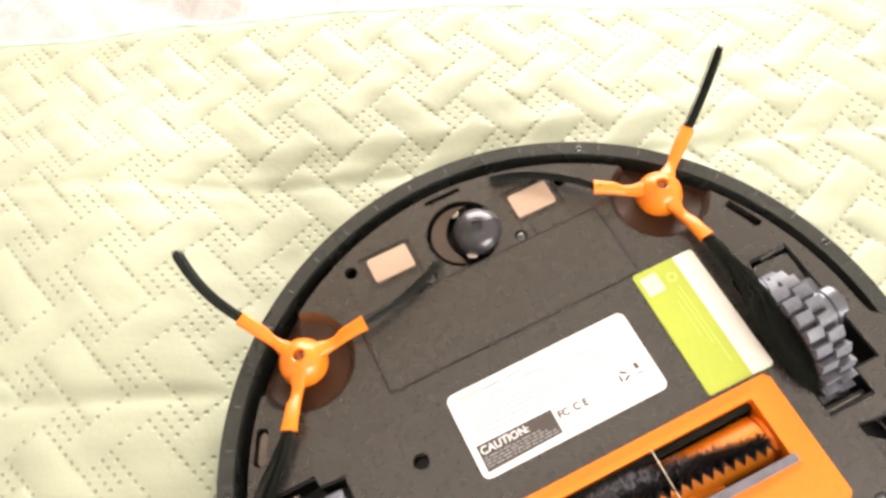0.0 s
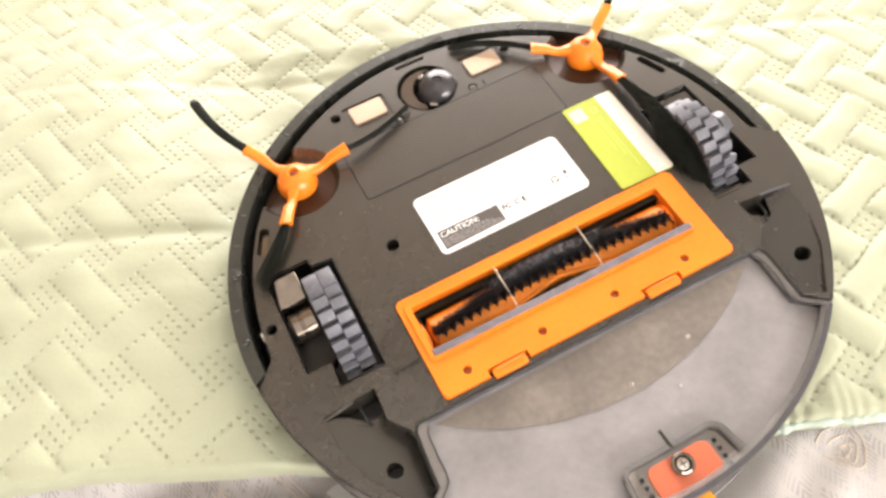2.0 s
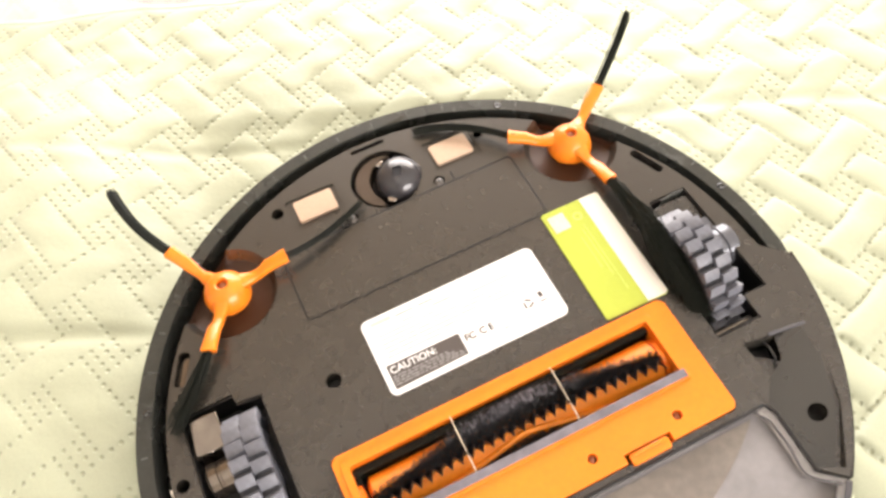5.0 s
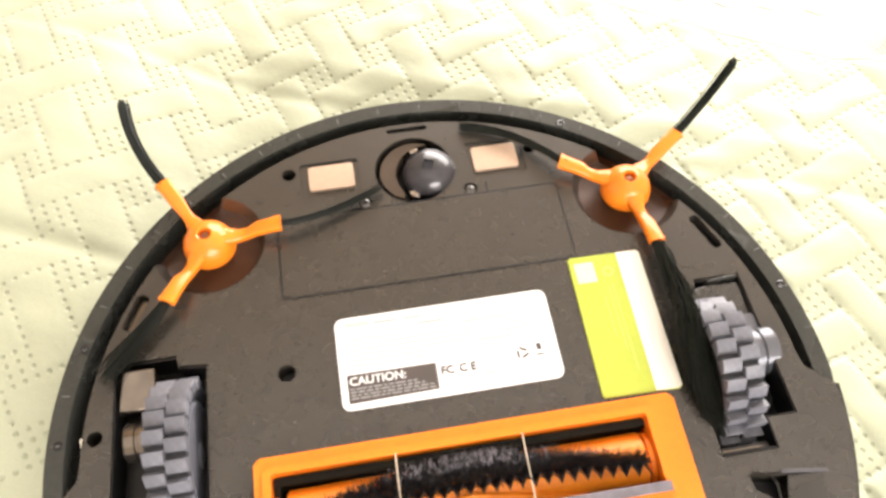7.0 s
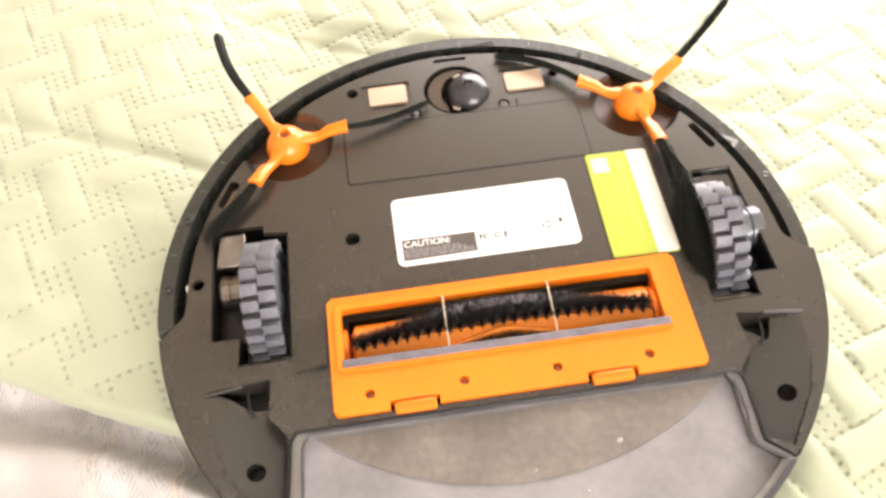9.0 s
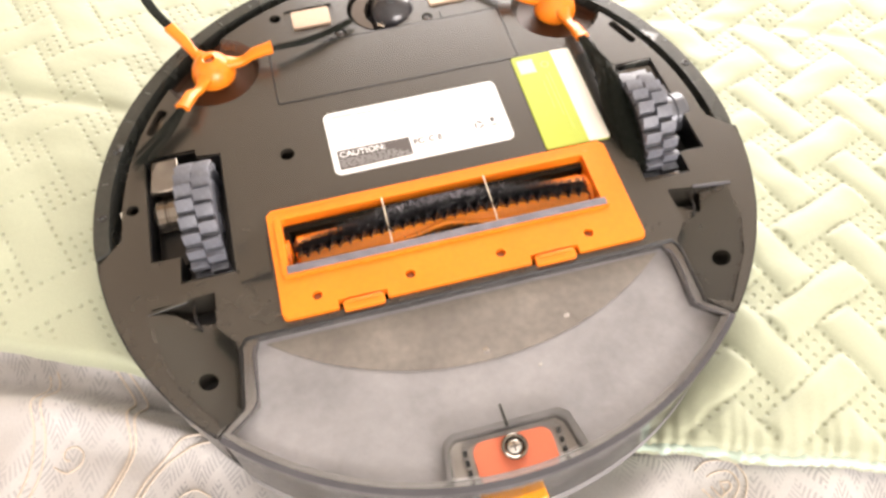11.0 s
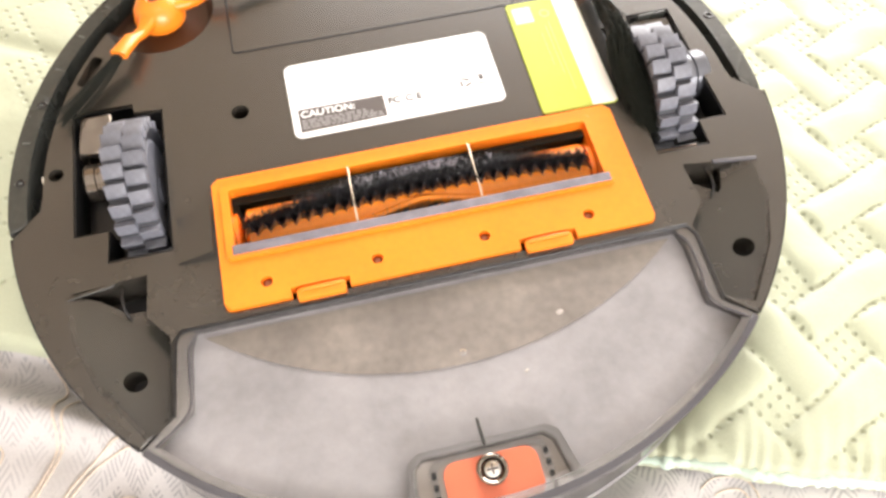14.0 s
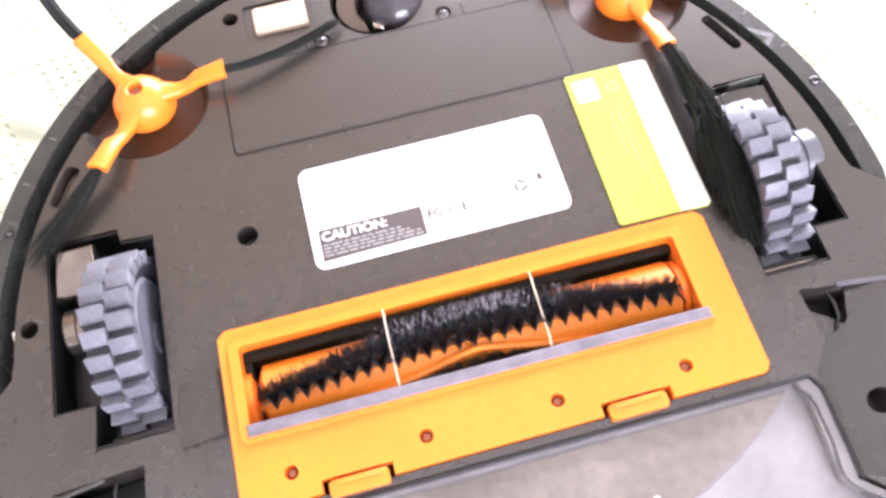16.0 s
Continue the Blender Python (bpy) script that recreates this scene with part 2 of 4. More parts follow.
def jacquard_material():
    """Greyish cream satin with woven chevrons and faint scrolls."""
    m = node_material("jacquard_satin", (0.60, 0.578, 0.562), 0.26, spec=0.6, grain=0.06, grain_size=1200, stain=0.1, stain_size=7, sheen=0.3)
    t = m.node_tree
    b = t.nodes["Principled BSDF"]
    place = t.nodes.new("ShaderNodeTexCoord")
    warp = t.nodes.new("ShaderNodeMapping")
    warp.inputs["Rotation"].default_value = (0, 0, radians(14))
    t.links.new(place.outputs["Object"], warp.inputs[0])
    sep = t.nodes.new("ShaderNodeSeparateXYZ")
    bend = t.nodes.new("ShaderNodeTexNoise")
    bend.inputs["Scale"].default_value = 24
    t.links.new(warp.outputs[0], bend.inputs["Vector"])
    moved = t.nodes.new("ShaderNodeVectorMath")
    moved.operation = "MULTIPLY_ADD"
    moved.inputs[1].default_value = (0.016, 0.016, 0)
    t.links.new(bend.outputs["Color"], moved.inputs[0])
    t.links.new(warp.outputs[0], moved.inputs[2])
    t.links.new(moved.outputs[0], sep.inputs[0])
    tri = maths(t, "ABSOLUTE", maths(t, "SUBTRACT", maths(t, "FRACT", maths(t, "DIVIDE", sep.outputs[0], 0.019)), 0.5))
    band = maths(t, "FRACT", maths(t, "DIVIDE", maths(t, "ADD", sep.outputs[1], maths(t, "MULTIPLY", tri, 0.036)), 0.0046))
    stripe = maths(t, "GREATER_THAN", band, 0.55)
    big = maths(t, "FRACT", maths(t, "DIVIDE", maths(t, "ADD", sep.outputs[1], maths(t, "MULTIPLY", tri, -0.03)), 0.0205))
    field = maths(t, "GREATER_THAN", big, 0.38)
    tex = t.nodes.new("ShaderNodeTexNoise")
    tex.inputs["Scale"].default_value = 11
    t.links.new(warp.outputs[0], tex.inputs["Vector"])
    patch = t.nodes.new("ShaderNodeMapRange")
    patch.inputs["From Min"].default_value, patch.inputs["From Max"].default_value = 0.38, 0.54
    t.links.new(tex.outputs[0], patch.inputs["Value"])
    amount = maths(t, "MULTIPLY", maths(t, "MULTIPLY", maths(t, "MULTIPLY", stripe, field), patch.outputs[0]), 0.75)
    old = b.inputs["Base Color"].links[0].from_socket
    mix = t.nodes.new("ShaderNodeMix")
    mix.data_type = "RGBA"
    t.links.new(amount, mix.inputs[0])
    t.links.new(old, mix.inputs[6])
    mix.inputs[7].default_value = (0.33, 0.32, 0.33, 1)
    t.links.new(mix.outputs[2], b.inputs["Base Color"])
    thread = t.nodes.new("ShaderNodeTexWave")
    thread.inputs["Scale"].default_value, thread.inputs["Distortion"].default_value = 420, 1.5
    t.links.new(warp.outputs[0], thread.inputs["Vector"])
    relief = t.nodes.new("ShaderNodeBump")
    relief.inputs["Strength"].default_value, relief.inputs["Distance"].default_value = 0.35, 0.0005
    t.links.new(maths(t, "ADD", maths(t, "MULTIPLY", amount, 0.8), maths(t, "MULTIPLY", thread.outputs["Fac"], 0.3)), relief.inputs["Height"])
    t.links.new(relief.outputs[0], b.inputs["Normal"])
    return m


QUILT, JACQUARD = quilt_material(), jacquard_material()


# ---- mesh helpers: plans are in millimetres, meshes in metres ----
def shade(me, angle):
    """Smooth shading, with hard edges past the angle and round every large flat face."""
    bm = bmesh.new()
    bm.from_mesh(me)
    big = {f for f in bm.faces if f.calc_area() > 6e-5}
    for f in bm.faces:
        f.smooth = True
    for e in bm.edges:
        bend = e.calc_face_angle(0.0)
        e.smooth = not (bend > radians(angle) or (bend > radians(3) and any(f in big for f in e.link_faces)))
    bm.to_mesh(me)
    bm.free()


def mesh_from(bm, name, smooth=35.0):
    me = bpy.data.meshes.new(name)
    bm.normal_update()
    bm.to_mesh(me)
    bm.free()
    if smooth:
        shade(me, smooth)
    return me


def part(name, bm, material, parent=None, label="", smooth=35.0):
    me = bm if isinstance(bm, bpy.types.Mesh) else mesh_from(bm, name, smooth)
    if not me.materials:
        me.materials.append(material)
    ob = new(name, me)
    ob.parent = parent
    return tagged(ob, label)


def circle(cx, cy, r, n=48, a0=0.0, a1=360.0):
    full = abs(a1 - a0) >= 360
    steps = n if full else n + 1
    return [(cx + r * math.cos(radians(a0 + (a1 - a0) * i / n)), cy + r * math.sin(radians(a0 + (a1 - a0) * i / n))) for i in range(steps)]


def rounded(x0, x1, y0, y1, r, n=5):
    pts = []
    for cx, cy, a in ((x1 - r, y1 - r, 0), (x0 + r, y1 - r, 90), (x0 + r, y0 + r, 180), (x1 - r, y0 + r, 270)):
        pts += circle(cx, cy, r, n, a, a + 90)
    return pts


def prism(bm, plan, z0, z1, soft=0.0, taper=None):
    """Adds an upright block on a plan in millimetres; soft: width of the rounded top edge; taper: plan of the top, if another."""
    if sum(a[0] * b[1] - b[0] * a[1] for a, b in zip(plan, plan[1:] + plan[:1])) < 0:
        plan, taper = plan[::-1], taper and taper[::-1]
    low = [bm.verts.new((x / 1000, y / 1000, (z0(x, y) if callable(z0) else z0) / 1000)) for x, y in plan]
    high = [bm.verts.new((x / 1000, y / 1000, (z1(x, y) if callable(z1) else z1) / 1000)) for x, y in (taper or plan)]
    n = len(plan)
    bm.faces.new(low[::-1])
    top = bm.faces.new(high)
    for i in range(n):
        bm.faces.new((low[i], low[(i + 1) % n], high[(i + 1) % n], high[i]))
    if soft:
        bmesh.ops.bevel(bm, geom=list(top.edges), offset=soft / 1000, segments=3, profile=0.5, affect="EDGES", clamp_overlap=True)
    return bm


def block(plan, z0, z1, soft=0.0, taper=None):
    return prism(bmesh.new(), plan, z0, z1, soft, taper)


def box(bm, x0, x1, y0, y1, z0, z1, soft=0.0):
    return prism(bm, [(x0, y0), (x1, y0), (x1, y1), (x0, y1)], z0, z1, soft)


def carved(bm, cutters, name, smooth=35.0):
    """The mesh of bm with each cutter taken out of it."""
    ob = new(name, mesh_from(bm, name, 0))
    tools = []
    for c in cutters:
        tool = new("tool", mesh_from(c, "tool", 0))
        mod = ob.modifiers.new("cut", "BOOLEAN")
        mod.operation, mod.solver, mod.object = "DIFFERENCE", "EXACT", tool
        tools.append(tool)
    bpy.context.view_layer.update()
    me = bpy.data.meshes.new_from_object(ob.evaluated_get(bpy.context.evaluated_depsgraph_get()))
    for o in (ob, *tools):
        bpy.data.objects.remove(o)
    me.name = name
    me.materials.clear()
    if smooth:
        shade(me, smooth)
    return me


def lathe(profile, n=32):
    """A turned shape from (radius, height) pairs in millimetres, round the z axis."""
    bm = bmesh.new()
    rings = []
    for r, z in profile:
        if r < 1e-6:
            rings.append([bm.verts.new((0, 0, z / 1000))])
        else:
            rings.append([bm.verts.new((x / 1000, y / 1000, z / 1000)) for x, y in circle(0, 0, r, n)])
    for a, b in zip(rings, rings[1:]):
        for i in range(n):
            j = (i + 1) % n
            q = [a[i % len(a)], a[j % len(a)], b[j % len(b)], b[i % len(b)]]
            q = [v for k, v in enumerate(q) if v not in q[:k]]
            if len(q) > 2:
                bm.faces.new(q)
    return bm


def turn_bm(bm, m):
    bmesh.ops.transform(bm, matrix=m, verts=bm.verts)
    return bm


def tube(points, radii, n=8, bm=None, flat=1.0):
    """A tapered tube along points in millimetres; flat squeezes it in height."""
    bm = bm or bmesh.new()
    pts = [Vector(p) / 1000 for p in points]
    rings = []
    for i, p in enumerate(pts):
        d = (pts[min(i + 1, len(pts) - 1)] - pts[max(i - 1, 0)]).normalized()
        side = d.cross(Vector((0, 0, 1)))
        side = side.normalized() if side.length > 1e-6 else Vector((1, 0, 0))
        up = side.cross(d)
        r = (radii[i] if isinstance(radii, (list, tuple)) else radii) / 1000
        rings.append([bm.verts.new(p + r * (math.cos(2 * math.pi * k / n) * side + flat * math.sin(2 * math.pi * k / n) * up)) for k in range(n)])
    for a, b in zip(rings, rings[1:]):
        for k in range(n):
            bm.faces.new((a[k], a[(k + 1) % n], b[(k + 1) % n], b[k]))
    bm.faces.new(rings[0][::-1])
    bm.faces.new(rings[-1])
    return bm


def spline(points, steps=8):
    """A smooth line through a few points."""
    pts = [Vector(p) for p in points]
    pts = [2 * pts[0] - pts[1], *pts, 2 * pts[-1] - pts[-2]]
    out = []
    for a, b, c, d in zip(pts, pts[1:], pts[2:], pts[3:]):
        for k in range(steps):
            s = k / steps
            out.append(0.5 * (2 * b + (c - a) * s + (2 * a - 5 * b + 4 * c - d) * s * s + (3 * b - a - 3 * c + d) * s ** 3))
    return out + [pts[-2]]


def words(text, size, x, y, z, material, name, parent, turn=0.0, bold=0.0):
    """Raised print in the built-in font; size and place in millimetres."""
    curve = bpy.data.curves.new(name, "FONT")
    curve.body, curve.size, curve.extrude, curve.offset = text, size / 1000, 0.00004, bold / 1000
    ob = new(name, curve)
    bpy.context.view_layer.update()
    me = bpy.data.meshes.new_from_object(ob.evaluated_get(bpy.context.evaluated_depsgraph_get()))
    bpy.data.objects.remove(ob)
    me.materials.clear()
    me.materials.append(material)
    made = new(name, me)
    made.matrix_world = pose(x / 1000, y / 1000, z / 1000, 0, 0, turn)
    made.parent = parent
    return made


# ---- the room, which only light and reflections show ----
def structure(name, parts_list, material, label):
    bm = bmesh.new()
    for b in parts_list:
        box(bm, *(1000 * v for v in b))
    ob = part(name, bm, material, None, label, 0)
    return tagged(ob, category=name.split("_")[0], kind="structure")


structure("floor", [(-2.1, 2.1, -2.1, 2.1, -0.55, -0.45)], FLOOR, "brown wooden floor of the room below the sofa")
structure("ceiling", [(-2.1, 2.1, -2.1, 2.1, 2.6, 2.7)], CEILING, "plain white painted ceiling of the room")
structure("wall_north", [(-2.0, -0.05, 1.15, 1.25, -0.45, 2.6), (1.35, 2.0, 1.15, 1.25, -0.45, 2.6), (-0.05, 1.35, 1.15, 1.25, -0.45, 0.12), (-0.05, 1.35, 1.15, 1.25, 0.96, 2.6)], BROWN_WALL, "brown papered wall with a wide window opening")
structure("wall_south", [(-2.0, -0.15, -2.1, -2.0, -0.45, 2.6), (1.25, 2.0, -2.1, -2.0, -0.45, 2.6), (-0.15, 1.25, -2.1, -2.0, -0.45, 0.35), (-0.15, 1.25, -2.1, -2.0, 1.55, 2.6)], PAINT, "pale painted wall with a second window opening")
structure("wall_east", [(2.0, 2.1, -2.1, 2.1, -0.45, 2.6)], PAINT, "pale plain painted wall at the end of the sofa")
structure("wall_west", [(-2.1, -2.0, -2.1, 2.1, -0.45, 2.6)], PAINT, "pale plain painted wall beside the sofa")
structure("window_1", [(-0.05, 0.0, 1.17, 1.22, 0.12, 0.96), (1.3, 1.35, 1.17, 1.22, 0.12, 0.96), (0.0, 1.3, 1.17, 1.22, 0.12, 0.17), (0.0, 1.3, 1.17, 1.22, 0.91, 0.96), (0.63, 0.67, 1.17, 1.22, 0.17, 0.91)], FRAME_PAINT, "white painted window frame in the wall")
structure("window_2", [(-0.15, -0.1, -2.07, -2.02, 0.35, 1.55), (1.2, 1.25, -2.07, -2.02, 0.35, 1.55), (-0.1, 1.2, -2.07, -2.02, 0.35, 0.4), (-0.1, 1.2, -2.07, -2.02, 1.5, 1.55), (0.53, 0.57, -2.07, -2.02, 0.4, 1.5)], FRAME_PAINT, "white painted window frame in the wall")

# ---- sofa seat, its satin cover and the quilt on it ----
EDGE = radians(-23.0)                       # the way the quilt's hem runs
ES, EQ = np.array([math.cos(EDGE), math.sin(EDGE)]), np.array([-math.sin(EDGE), math.cos(EDGE)])
Q_NEAR = float(np.dot(EQ, (0.0, -0.1145)))
Q_FAR = Q_NEAR + 0.445
WEAVE = radians(19.5)
W1, W2 = np.array([math.cos(WEAVE), math.sin(WEAVE)]), np.array([-math.sin(WEAVE), math.cos(WEAVE)])
PITCH1, PITCH2, RIB1, RIB2 = 0.0422, 0.0383, 0.0218, 0.0196  # spacing and width of the woven bands
SHIFT1, SHIFT2 = 0.488, -1.10


def smooth_step(x, a, b):
    s = np.clip((x - a) / (b - a), 0, 1)
    return s * s * (3 - 2 * s)


def waves(x, y, size, seed):
    """Soft uneven waves of about the given size, between about -1 and 1."""
    r = np.random.RandomState(seed)
    out = 0
    for _ in range(7):
        a, ph, k = r.uniform(0, 2 * math.pi), r.uniform(0, 2 * math.pi), r.uniform(0.6, 1.6) * 2 * math.pi / size
        out = out + np.sin(k * (x * math.cos(a) + y * math.sin(a)) + ph)
    return out / 4


def seat_height(x, y):
    """Height of the soft seat: pressed down under the robot, bulging beside it."""
    r = np.hypot(x, y)
    swell = 0.010 + 0.023 * smooth_step(-x, 0.08, 0.20) * smooth_step(y, -0.06, 0.10) * (1 - smooth_step(y, 0.28, 0.42)) + 0.0025 * waves(x, y, 0.30, 3)
    swell = swell + 0.006 * smooth_step(-x, 0.12, 0.22) * (1 - smooth_step(y, -0.05, 0.10))
    return np.where(r < 0.19, -0.004 + (swell + 0.004) * smooth_step(r, 0.145, 0.188), swell)


def sheet(name, xs, ys, place, material, label, category):
    """A cloth from a grid; place gives x, y, z for the grid's own coordinates."""
    a, b = np.meshgrid(xs, ys)
    x, y, z = place(a, b)
    co = np.stack([x, y, z], -1).reshape(-1, 3)
    w, h = len(xs), len(ys)
    i = (np.arange(h - 1)[:, None] * w + np.arange(w - 1)[None]).ravel()
    faces = np.stack([i, i + 1, i + 1 + w, i + w], 1)
    me = bpy.data.meshes.new(name)
    me.vertices.add(len(co))
    me.vertices.foreach_set("co", co.ravel())
    me.loops.add(faces.size)
    me.loops.foreach_set("vertex_index", faces.ravel())
    me.polygons.add(len(faces))
    me.polygons.foreach_set("loop_start", np.arange(len(faces)) * 4)
    me.polygons.foreach_set("use_smooth", np.ones(len(faces), bool))
    me.update(calc_edges=True)
    me.validate()
    me.materials.append(material)
    ob = new(name, me)
    return tagged(ob, label, category), co, faces


def cover_place(a, b):
    far = np.hypot(a, b)
    folds = 0.006 * waves(a, b, 0.12, 9) * smooth_step(far, 0.12, 0.2) + 0.0015 * waves(a, b, 0.045, 12)
    for x0, y0, turn_by, width, high in ((-0.150, -0.078, -28, 0.010, 0.009), (-0.205, -0.055, -20, 0.009, 0.007), (-0.11, -0.125, -50, 0.009, 0.005), (-0.235, -0.085, 62, 0.014, 0.005), (-0.085, -0.20, -12, 0.012, 0.005), (0.16, -0.235, -40, 0.013, 0.006), (0.05, -0.215, 35, 0.010, 0.004)):
        c, d = math.cos(radians(turn_by)), math.sin(radians(turn_by))
        along, across = (a - x0) * c + (b - y0) * d, (b - y0) * c - (a - x0) * d
        folds = folds + high * np.exp(-((across + 0.05 * along ** 2 / 0.05) / width) ** 2 - (along / 0.07) ** 2)
    beyond = a * EQ[0] + b * EQ[1] - Q_NEAR
    tuck = 0.017 * np.exp(-((beyond + 0.006) / 0.012) ** 2) * smooth_step(-a, 0.08, 0.14)
    return a, b, seat_height(a, b) - 0.0105 + folds - tuck


def spaced(lo, fine_lo, fine_hi, hi, step):
    return np.r_[np.linspace(lo, fine_lo, 24)[:-1], np.arange(fine_lo, fine_hi, step), np.linspace(fine_hi, hi, 24)]


cover, _, _ = sheet("sofa_cover", spaced(-1.0, -0.45, 0.6, 1.0, 0.004), spaced(-0.7, -0.35, 0.62, 0.8, 0.004), cover_place, JACQUARD,
                    "greyish cream satin sofa cover with woven chevrons and cords", "sofa cover")
seat = new("sofa")
tagged(seat, "padded sofa seat under the satin cover and quilt", "sofa")
part("cushion", block(rounded(-990, 990, -690, 790, 60), -160, -22, 8), CEILING, seat)
part("base", block(rounded(-960, 960, -660, 760, 40), -450, -164, 6), FLOOR, seat)


def weave(x, y):
    """Relief of the woven quilting, and where its needle holes are, in the quilt's own plane."""
    x, y = x + 0.0025 * waves(x, y, 0.28, 51), y + 0.0025 * waves(x, y, 0.28, 52)
    u, v = (x * W1[0] + y * W1[1]) / PITCH1 - SHIFT1, (x * W2[0] + y * W2[1]) / PITCH2 - SHIFT2
    i, j = np.round(u), np.round(v)
    du, dv = np.abs(u - i) * PITCH1, np.abs(v - j) * PITCH2
    over = ((i + j) % 2) == 1

    half1, half2 = RIB1 / 2, RIB2 / 2

    def bar(across, along, half, other, on_top):
        body = np.clip(1 - (across / half) ** 2.4, 0, 1) ** 0.62
        reach = np.where(on_top, 1.0, smooth_step(along, other * 0.85, other * 1.25))
        return body * reach

    first = bar(du, dv, half1, half2, over)        # bands along the second way
    second = bar(dv, du, half2, half1, ~over)
    # seams along the sides of each band that lies on top
    seam = np.where(over, np.exp(-((du - 2 * DOTS[0]) / 0.0016) ** 2) * (dv < 2.3 * DOTS[1]), np.exp(-((dv - 2 * DOTS[1]) / 0.0016) ** 2) * (du < 2.3 * DOTS[0]))
    relief = np.maximum(first, second) * (1 - 0.6 * seam)
    height = np.maximum(0.9 * first, 1.1 * second) * (1 - 0.6 * seam)
    stitch = np.maximum(1 - smooth_step(relief, 0.36, 0.7), 0.75 * smooth_step(seam, 0.3, 0.6))
    return height, stitch, u * PITCH1, v * PITCH2


def quilt_place(s, q):
    lip = np.minimum(q - Q_NEAR, Q_FAR - q)
    wob = 0.0022 * waves(s, 0 * s, 0.16, 21) + 0.0008 * waves(s, 0 * s, 0.03, 22)
    q = q + wob * (1 - smooth_step(lip, 0.0, 0.05))
    q = q - 0.030 * smooth_step(s, -0.15, 0.2) * smooth_step(q - Q_NEAR, 0.25, 0.46)
    x, y = s * ES[0] + q * EQ[0], s * ES[1] + q * EQ[1]
    relief, _, _, _ = weave(x, y)
    r = np.hypot(x, y)
    puff = 0.0015 * (0.85 + 0.4 * waves(x, y, 0.25, 31)) * (1 - 0.62 * (1 - smooth_step(r, 0.2, 0.30)) * smooth_step(-x, 0.0, 0.12)) + 0.0020 * smooth_step(x, 0.04, 0.16) * (1 - smooth_step(y, 0.0, 0.2))
    crease = -0.0018 * np.exp(-((q - Q_NEAR - 0.300 - 0.006 * waves(s, 0 * s, 0.3, 5)) / 0.006) ** 2) - 0.0032 * np.exp(-((q - Q_NEAR - 0.158) / 0.006) ** 2) * smooth_step(-x, 0.1, 0.2)
    crease = crease + 0.0018 * smooth_step(q - Q_NEAR, 0.300, 0.33) * (1 - smooth_step(q - Q_NEAR, 0.33, 0.42))
    wrinkle = 0.0007 * waves(x, y, 0.035, 41)
    gather = np.sin(2 * math.pi * s / 0.0075 + 2.5 * waves(s, 0 * s, 0.03, 61)) * (0.6 + 0.4 * waves(s, 0 * s, 0.05, 62))
    wrinkle = wrinkle + 0.0015 * gather * np.exp(-np.clip(q - Q_NEAR, 0, 1) / 0.014) * smooth_step(s, 0.04, 0.12)
    roll = 0.011 * (1 - np.sqrt(np.clip(1 - (1 - np.clip(lip / 0.006, 0, 1)) ** 2, 0, 1)))
    z = seat_height(x, y) + 0.0035 + relief * np.clip(puff, 0.0006, 0.006) * smooth_step(lip, 0.002, 0.012) + crease + wrinkle - roll
    return x, y, z


quilt, co, faces = sheet("quilt", np.arange(-0.62, 0.50, 0.00135), np.r_[Q_NEAR + np.linspace(0, 0.006, 7)[:-1], np.arange(Q_NEAR + 0.006, Q_FAR - 0.006, 0.00135), Q_FAR - np.linspace(0.006, 0, 7)],
                         quilt_place, QUILT, "pale green quilted throw with basket-weave stitching laid over the sofa", "quilt")
_, stitch, wu, wv = weave(co[:, 0], co[:, 1])
lip = np.minimum(co[:, 0] * EQ[0] + co[:, 1] * EQ[1] - Q_NEAR, Q_FAR - co[:, 0] * EQ[0] - co[:, 1] * EQ[1])
quilt.data.attributes.new("stitch", "FLOAT", "POINT").data.foreach_set("value", (stitch * smooth_step(lip, 0.006, 0.012)).astype(np.float32))
quilt.data.uv_layers.new(name="weave").data.foreach_set("uv", np.stack([wu, wv], -1)[faces.ravel()].astype(np.float32).ravel())


# hem of the quilt: a mint satin binding, slightly puckered
def hem_line(offset, s0, s1):
    pts = []
    for s in np.arange(s0, s1, 0.0016):
        q = Q_NEAR + offset + float(0.0022 * waves(s, 0 * s, 0.16, 21) + 0.0008 * waves(s, 0 * s, 0.03, 22))
        x, y = s * ES[0] + q * EQ[0], s * ES[1] + q * EQ[1]
        pts.append((1000 * x, 1000 * y, 1000 * float(seat_height(x, y)) - 0.6 + 0.5 * math.sin(900 * s) * math.sin(310 * s + 1)))
    return pts


hem = hem_line(0.0015, 0.0, 0.48)
rng = random.Random(61)
hem_r = [1.6 + 1.2 * min(1.0, k * 0.0016 / 0.1) + rng.uniform(-1, 1) * (0.3 + 0.9 * min(1.0, k * 0.0016 / 0.1)) for k in range(len(hem))]
part("binding", tube(hem, hem_r, 12, flat=0.8), MINT, quilt, "mint satin hem binding", 80)


def far_hem():
    pts = []
    for s in np.arange(-0.6, 0.48, 0.003):
        x, y, z = quilt_place(np.array([s]), np.array([Q_FAR - 0.002]))
        pts.append((1000 * float(x[0]), 1000 * float(y[0]), 1000 * float(z[0]) + 2.0))
    return pts


part("binding", tube(far_hem(), 2.3, 10, flat=0.8), MINT, quilt, "mint satin hem binding")


def lay_cord(points, width, name="cord"):
    """A couched cord on the satin cover through a few places in millimetres."""
    line = []
    for p in spline([(x, y, 0) for x, y in points], 10):
        z = float(cover_place(np.array(p.x / 1000), np.array(p.y / 1000))[2])
        line.append((p.x, p.y, 1000 * z + 0.35 * width))
    return part(name, tube(line, width, 7), CORD, cover, "cream couched cord")


